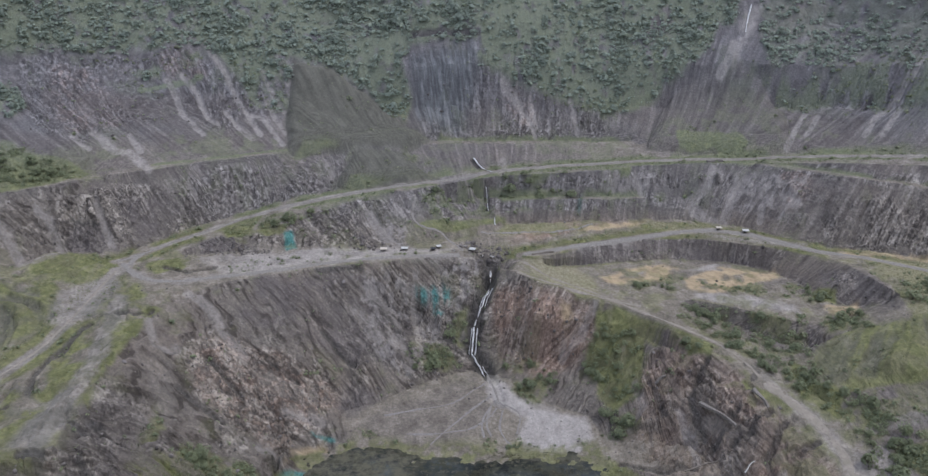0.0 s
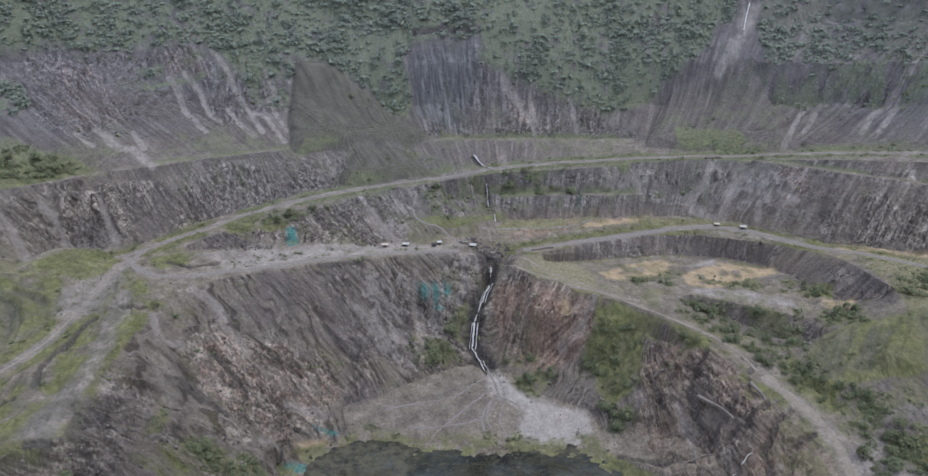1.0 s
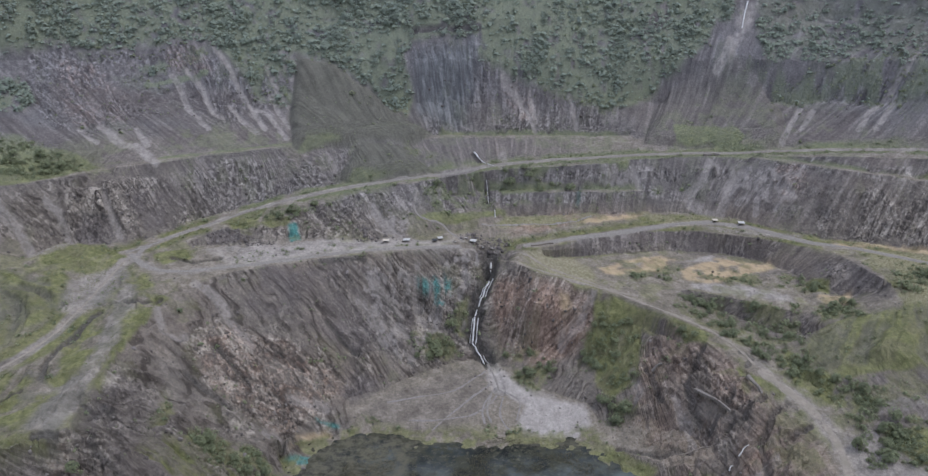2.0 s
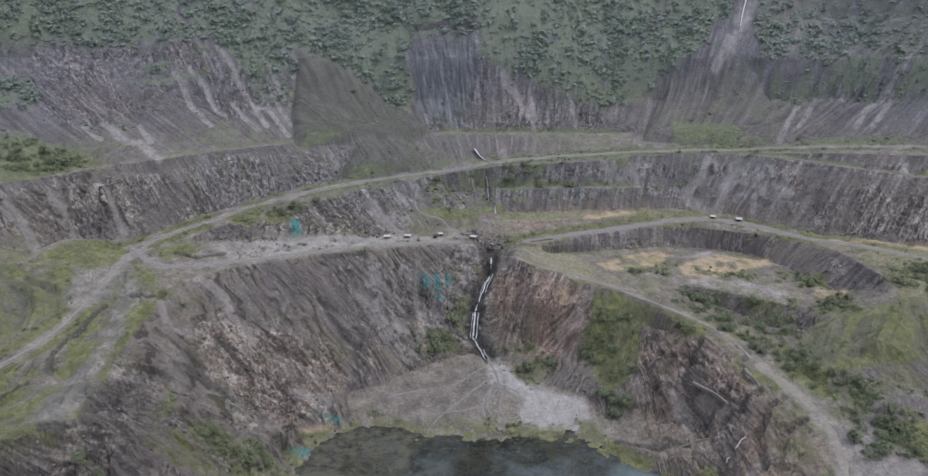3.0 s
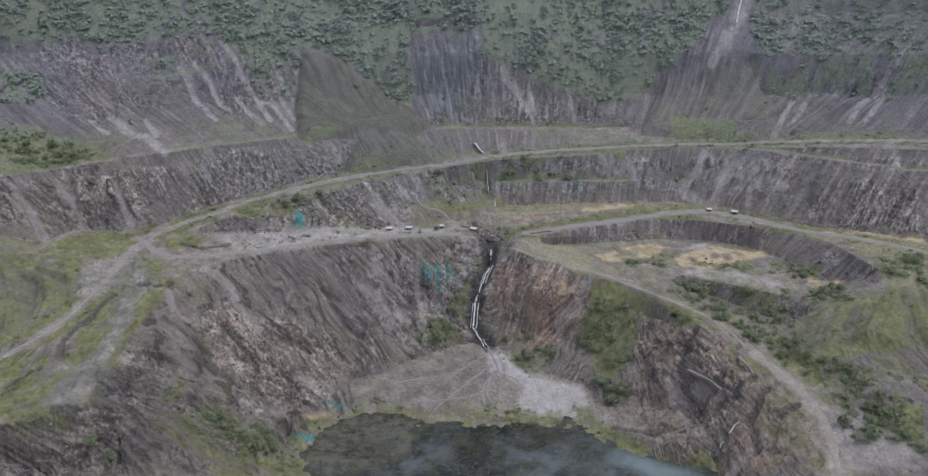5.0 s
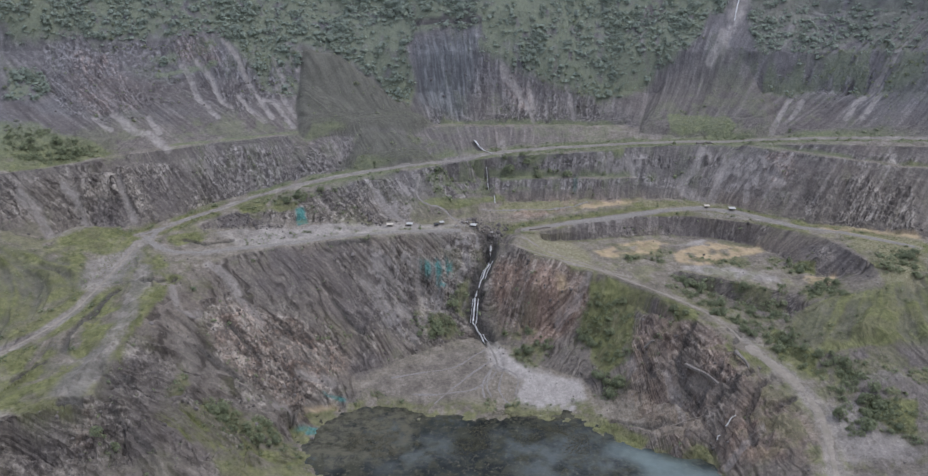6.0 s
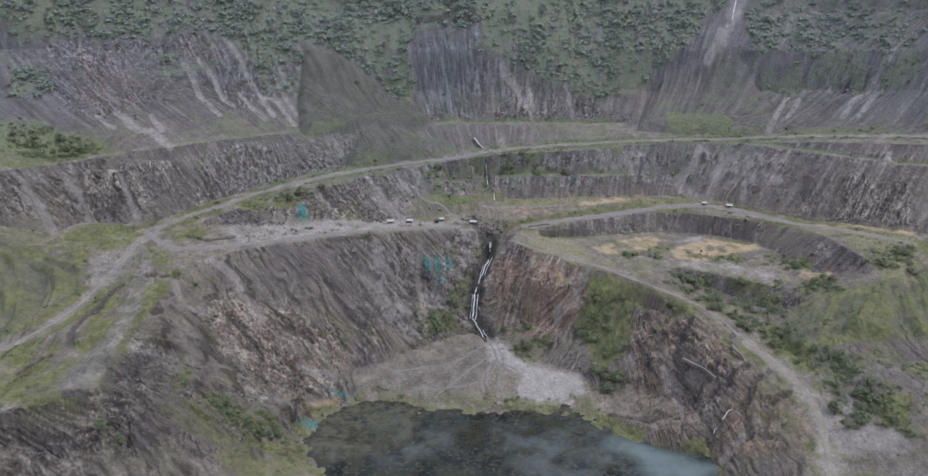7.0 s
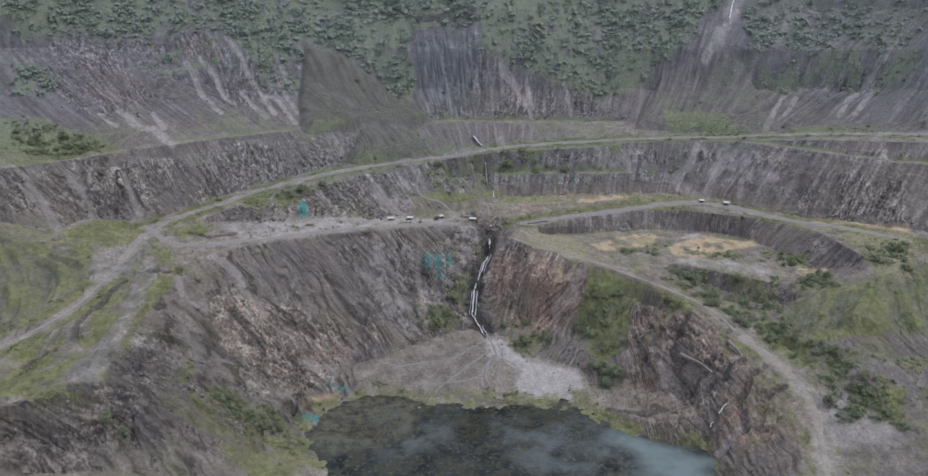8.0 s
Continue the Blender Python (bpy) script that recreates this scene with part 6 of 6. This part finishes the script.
KINDS = [shrub(101, 1.0, 0.95, 170, "rounded dark green shrub rooted in grey scree"), shrub(102, 1.0, 1.35, 190, "tall dark green shrub with an open crown"),
         shrub(103, 1.0, 0.75, 150, "low spreading green shrub on a rocky slope"), shrub(104, 1.0, 1.15, 180, "bushy young tree with dull green leaves")]
grove = np.random.default_rng(44)
spots = []
for poly in ZONES["shrubs"]:
    xs, ys = [p[0] for p in poly], [p[1] for p in poly]
    area = 0.5 * abs(sum(a[0] * b[1] - b[0] * a[1] for a, b in zip(poly, poly[1:] + poly[:1])))
    want, tries = int(min(16, 3 + area / 95)), 0
    while want and tries < 2000:
        tries += 1
        x, y = grove.uniform(min(xs), max(xs)), grove.uniform(min(ys), max(ys))
        hit = False
        for (xa, ya), (xb, yb) in zip(poly, poly[1:] + poly[:1]):
            if (ya > y) != (yb > y) and x < (xb - xa) * (y - ya) / (yb - ya) + xa:
                hit = not hit
        if hit and float(mask_at(roadbed, x, y)) < 0.3 and all(math.hypot(x - a, y - b) > 2.2 for a, b in spots):
            spots.append((x, y))
            want -= 1
for n, (x, y) in enumerate(spots):
    kind = KINDS[int(grove.integers(0, 4))]
    size = float(grove.gamma(5.0, 0.5))
    size = min(max(size, 1.2), 4.8)
    m = pose(x, y, float(height(x, y)), 0, 0, grove.uniform(0, 360)) @ Matrix.Scale(size, 4)
    made = copy_thing(kind, m)
    made.scale = (size, size, size * float(grove.uniform(0.85, 1.2)))
for kind in KINDS:
    x, y = spots[0][0] + 3 * KINDS.index(kind) - 5, spots[0][1] - 3
    kind.matrix_basis = pose(x, y, float(height(x, y))) @ Matrix.Scale(2.0, 4)


def shelter(x, y, turn, wide, deep, tall, roof, label):
    """A miners' shelter: posts, sheet roof with a slight fall, back and side walls, a bench."""
    wide, deep = wide * 0.82, deep * 0.82
    base = tagged(new("shelter"), label, "shelter", "shelters on the terrace")
    base.matrix_basis = pose(x, y, float(height(x, y)), 0, 0, turn)
    part("roof", box(bmesh.new(), (wide + 0.8, deep + 0.8, 0.12), (0, 0, tall + 0.1), Matrix.Rotation(radians(6), 4, "X"), 0.03), roof, base, "sheet roof")
    for sx in (-1, 1):
        for sy in (-1, 1):
            part("post", box(bmesh.new(), (0.16, 0.16, tall + 0.5), (sx * wide / 2, sy * deep / 2, tall / 2 - 0.2 + 0.12 * sy), None, 0.02), TIMBER, base)
    part("back_wall", box(bmesh.new(), (wide - 0.2, 0.06, tall * 0.8), (0, deep / 2 - 0.1, tall * 0.4), None, 0.01), DARK_CLOTH, base, "dark tarpaulin wall")
    part("side_wall", box(bmesh.new(), (0.06, deep - 0.3, tall * 0.7), (-wide / 2 + 0.1, 0, tall * 0.35), None, 0.01), TIMBER, base)
    part("bench", box(bmesh.new(), (wide * 0.6, 0.4, 0.45), (0.2, -deep * 0.2, 0.2), None, 0.03), TIMBER, base)
    return base


S = ZONES["spots"][0]
shelter(*S[0], 4, 5.0, 3.4, 1.9, TAN_TIN, "low shelter with a faded tan sheet roof on the gravel terrace")
shelter(*S[1], -3, 5.0, 3.4, 2.0, TIN, "low shelter with a white sheet roof on the gravel terrace")
shelter(*S[2], 12, 3.6, 3.0, 1.9, DARK_CLOTH, "small shelter under a dark tarpaulin by the rock face")
shelter(*S[3], 20, 3.8, 3.0, 2.0, TIN, "small shelter with a white roof against the slope")
shelter(*S[4], -18, 5.2, 3.6, 2.1, TIN, "white-roofed shelter beside the stream crossing")
shelter(*S[5], 5, 4.2, 3.2, 2.1, TAN_TIN, "open shelter with a pale roof beside the flat road")
shelter(*S[6], -6, 5.2, 4.0, 2.3, TIN, "white sheet-roofed hut beside the flat gravel road")


def plank_heap(x, y, turn, count, seed, label):
    """Loose planks thrown on a heap, each lying at its own angle on the ground or on those below."""
    luck = random.Random(seed)
    base = tagged(new("plank_heap"), label, "plank heap", "plank heaps by the crossing")
    base.matrix_basis = pose(x, y, float(height(x, y)), 0, 0, turn)
    for k in range(count):
        size = (luck.uniform(2.2, 4.6), luck.uniform(0.25, 0.5), 0.09)
        swing = Matrix.Rotation(luck.uniform(-1.2, 1.2), 4, "Z") @ Matrix.Rotation(luck.uniform(-0.16, 0.16), 4, "Y")
        part("plank", box(bmesh.new(), size, (luck.uniform(-1.4, 1.4), luck.uniform(-1.2, 1.2), 0.12 + 0.11 * k), swing, 0.015), luck.choice((TIMBER, TIMBER, CONCRETE, PIPE)), base)
    return base


for k, (x, y, words) in enumerate(((-12.4, 596.9, "grey timber planks thrown in a heap beside a shelter"), (-0.9, 592.4, "weathered planks heaped on the gravel terrace"), (19.8, 593.0, "broken boards heaped at the stream crossing"), (6.0, 598.5, "grey planks and a pale board stacked loosely on gravel"), (26.8, 593.8, "loose boards heaped at the edge of the notch"))):
    plank_heap(x, y, 37 * k, 7 + k, 300 + k, words)


def long_slab(name, a, b, width, thick, material, label, category, bend=0.6):
    """A long broken slab or pole lying on the slope, bent a little in the middle."""
    (xa, ya), (xb, yb) = a, b
    pa, pb = Vector((xa, ya, float(height(xa, ya)) + thick * 0.3)), Vector((xb, yb, float(height(xb, yb)) + thick * 0.3))
    bm, rings, n = bmesh.new(), [], 7
    over = max(float(height(xa + (xb - xa) * q / 8, ya + (yb - ya) * q / 8)) + 0.25 * thick - pa.lerp(pb, q / 8).z for q in range(9))
    pa.z, pb.z = pa.z + min(max(over, 0), 2.5), pb.z + min(max(over, 0), 2.5)
    flow = (pb - pa).normalized()
    side = flow.cross(Vector((0, 0, 1))).normalized()
    up = side.cross(flow)
    for k in range(n + 1):
        t = k / n
        p = pa.lerp(pb, t) + up * bend * math.sin(math.pi * t) + side * 0.3 * math.sin(7 * t)
        w, h = width * (0.8 + 0.3 * math.sin(5 * t + 1)), thick * (0.85 + 0.2 * math.cos(9 * t))
        rings.append([bm.verts.new(p + side * w * c / 2 + up * h * s / 2) for c, s in ((-1, -0.7), (-0.8, 1), (0.8, 1), (1, -0.7), (0.7, -1), (-0.7, -1))])
    for r0, r1 in zip(rings, rings[1:]):
        for k in range(6):
            bm.faces.new((r0[k], r0[(k + 1) % 6], r1[(k + 1) % 6], r1[k]))
    bm.faces.new(rings[0]), bm.faces.new(rings[-1])
    bmesh.ops.recalc_face_normals(bm, faces=bm.faces)
    me = bpy.data.meshes.new(name)
    bm.to_mesh(me)
    bm.free()
    me.materials.append(material)
    return tagged(new(name, me), label, category)


long_slab("rock_slab", *ZONES["slab"][0], 2.6, 2.0, CONCRETE, "long pale rock slab lying across the dark slope", "rock slab", 1.2)
T = ZONES["sticks"][0]
long_slab("pipe", T[0], T[1], 0.6, 0.6, PIPE, "bleached pale pipe length leaning in a gully", "pipe", 0.8)
long_slab("pipe", T[2], T[3], 0.7, 0.6, PIPE, "short pale pipe length lying in the gully", "pipe", 0.8)
long_slab("driftwood_log", T[4], T[5], 0.9, 0.8, TIMBER, "grey driftwood log lying on the shore terrace", "log", 0.4)
long_slab("rock_slab", T[6], T[7], 3.2, 1.6, CONCRETE, "flat grey rock slab on the ridge flank", "rock slab", 0.8)
long_slab("rock_slab", T[8], T[9], 2.4, 1.4, CONCRETE, "tilted pale rock slab on the slope", "rock slab", 0.8)
long_slab("culvert", (S[8][0] - 6, S[8][1] - 4), (S[8][0] + 7, S[8][1] - 4), 3.0, 2.2, CONCRETE, "concrete culvert under the edge of the haul road", "culvert", 0.2)
long_slab("retaining_wall", (S[7][0] - 8, S[7][1]), (S[7][0] + 9, S[7][1] + 3), 1.2, 1.4, TIMBER, "low dark timber retaining wall beside the road", "wall", 0.1)


def fall_strand(name, path, width, parent, lift=0.7, wander=0.4):
    """One strand of falling water over the rock."""
    p = np.array(path, float)
    s = np.concatenate([[0], np.cumsum(np.hypot(*np.diff(p, axis=0).T))])
    t = np.arange(0, s[-1], 0.5)
    x, y = np.interp(t, s, p[:, 0]), np.interp(t, s, p[:, 1])
    x = x + wander * (cloudy(t * 1.0, t * 0.0 + 9 * width, 3.0, 951, 3) - 0.5)
    z = np.minimum.accumulate(height(x, y)) + lift
    w = width * (0.3 + 0.85 * cloudy(t, t * 0.0 + 5 * width, 2.2, 961, 3))
    verts = [q for k in range(len(t)) for q in ((x[k] - w[k] / 2, y[k] - 0.5, z[k]), (x[k], y[k] - 0.8, z[k] + 0.25), (x[k] + w[k] / 2, y[k] - 0.5, z[k]))]
    faces = [f for k in range(len(t) - 1) for f in ((3 * k, 3 * k + 1, 3 * k + 4, 3 * k + 3), (3 * k + 1, 3 * k + 2, 3 * k + 5, 3 * k + 4))]
    me = bpy.data.meshes.new(name)
    me.from_pydata(verts, [], faces)
    me.materials.append(FOAM)
    ob = new(name, me)
    ob.parent = parent
    return ob


stream = ZONES["stream"][0]
waterfall = tagged(new("waterfall"), "thin white waterfall in several strands down a dark rock notch", "waterfall")
for name, lo, hi, dx, dy, width, wander in (
        ("head_cascade", 1, 3, 0.0, 0.0, 1.6, 0.9), ("head_strand", 1, 3, 2.4, -0.6, 1.0, 0.7), ("upper_fall", 2, 5, 0.0, 0.0, 1.3, 0.4), ("upper_strand", 2, 4, 2.3, 0.0, 0.9, 0.3),
        ("outer_strand", 2, 4, -1.9, -0.4, 0.7, 0.3), ("middle_fall", 4, 6, 0.0, 0.0, 1.5, 0.6), ("middle_strand", 4, 6, 2.3, -1.0, 1.1, 0.4), ("middle_thread", 4, 6, -1.8, -0.5, 0.6, 0.5),
        ("lower_cascade", 5, 8, 0.0, 0.0, 1.3, 0.9), ("lower_strand", 6, 8, 1.8, 0.3, 0.8, 0.7)):
    fall_strand(name, [(x + dx, y + dy) for x, y in stream[lo:hi]], width, waterfall, 0.7, 2.2 * wander)
chute = tagged(new("waterfall"), "distant white water thread in a steep chute", "waterfall")
fall_strand("water_thread", ZONES["chute"][0], 1.5, chute, 1.2, 0.3)
for path, width, words in (
        ([(15.3, 693.5), (20.4, 686.8), (25.4, 681.4), (31.2, 674.6)], 1.5, "thin white stream washing down to the haul road"),
        ([(24.7, 659.3), (25.8, 658.5), (26.1, 649.6), (26.4, 643.1)], 0.7, "thin white water thread down the bench face"),
        ([(31.1, 636.5), (31.4, 631.0)], 0.9, "thin pale water thread down the bench face")):
    fall = tagged(new("waterfall"), words, "waterfall")
    fall_strand("water_thread", path, width, fall, 0.5, 0.8)
strip("stream", stream[7:] + [(26, 500), (20, 478), (24, 462)], 1.6, ROAD, "shallow pale stream braiding over the sand fan", "stream", 0.2)


def boulder(seed, label):
    """One weathered boulder: a chipped, faceted block."""
    bm = bmesh.new()
    rng = random.Random(seed)
    bmesh.ops.create_icosphere(bm, subdivisions=2, radius=1.0)
    cuts = [(Vector((rng.gauss(0, 1), rng.gauss(0, 1), rng.gauss(0, 0.7))).normalized(), rng.uniform(0.55, 0.8)) for _ in range(9)]
    for v in bm.verts:
        for n, d in cuts:
            over = v.co.dot(n) - d
            if over > 0:
                v.co -= n * over * 0.9
        v.co += Vector((rng.gauss(0, 1), rng.gauss(0, 1), rng.gauss(0, 1))) * 0.03
        v.co.z *= 0.75
    me = bpy.data.meshes.new("boulder")
    bm.to_mesh(me)
    bm.free()
    me.materials.append(STONE)
    return tagged(new("boulder", me), label, "boulder", "boulders on the slopes")


BOULDERS = [boulder(k, t) for k, t in ((1, "blocky grey boulder fallen on the slope"), (2, "large chipped brown boulder below the face"), (3, "rounded grey boulder resting in rubble"))]
lots = np.random.default_rng(61)
bx, by = scatter(rocky * step(0.45, 0.62, cloudy(GX, GY, 18, 58)) * (GY < 600) * (GY > 330) * step(2, 5, BASE) * (1 - roadbed), 32, lots)
for k, (x, y) in enumerate(zip(bx, by)):
    size = float(lots.gamma(4, 0.16)) + 0.4
    m = pose(x, y, float(height(x, y)) + 0.15 * size, lots.uniform(-20, 20), lots.uniform(-20, 20), lots.uniform(0, 360))
    made = copy_thing(BOULDERS[k % 3], m)
    made.scale = (size * 1.2, size, size * 0.9)
for k, b in enumerate(BOULDERS):
    x, y = (-150 + 30 * k, 400 + 12 * k)
    b.matrix_basis = pose(x, y, float(height(x, y)) + 0.2) @ Matrix.Scale(1.6, 4)
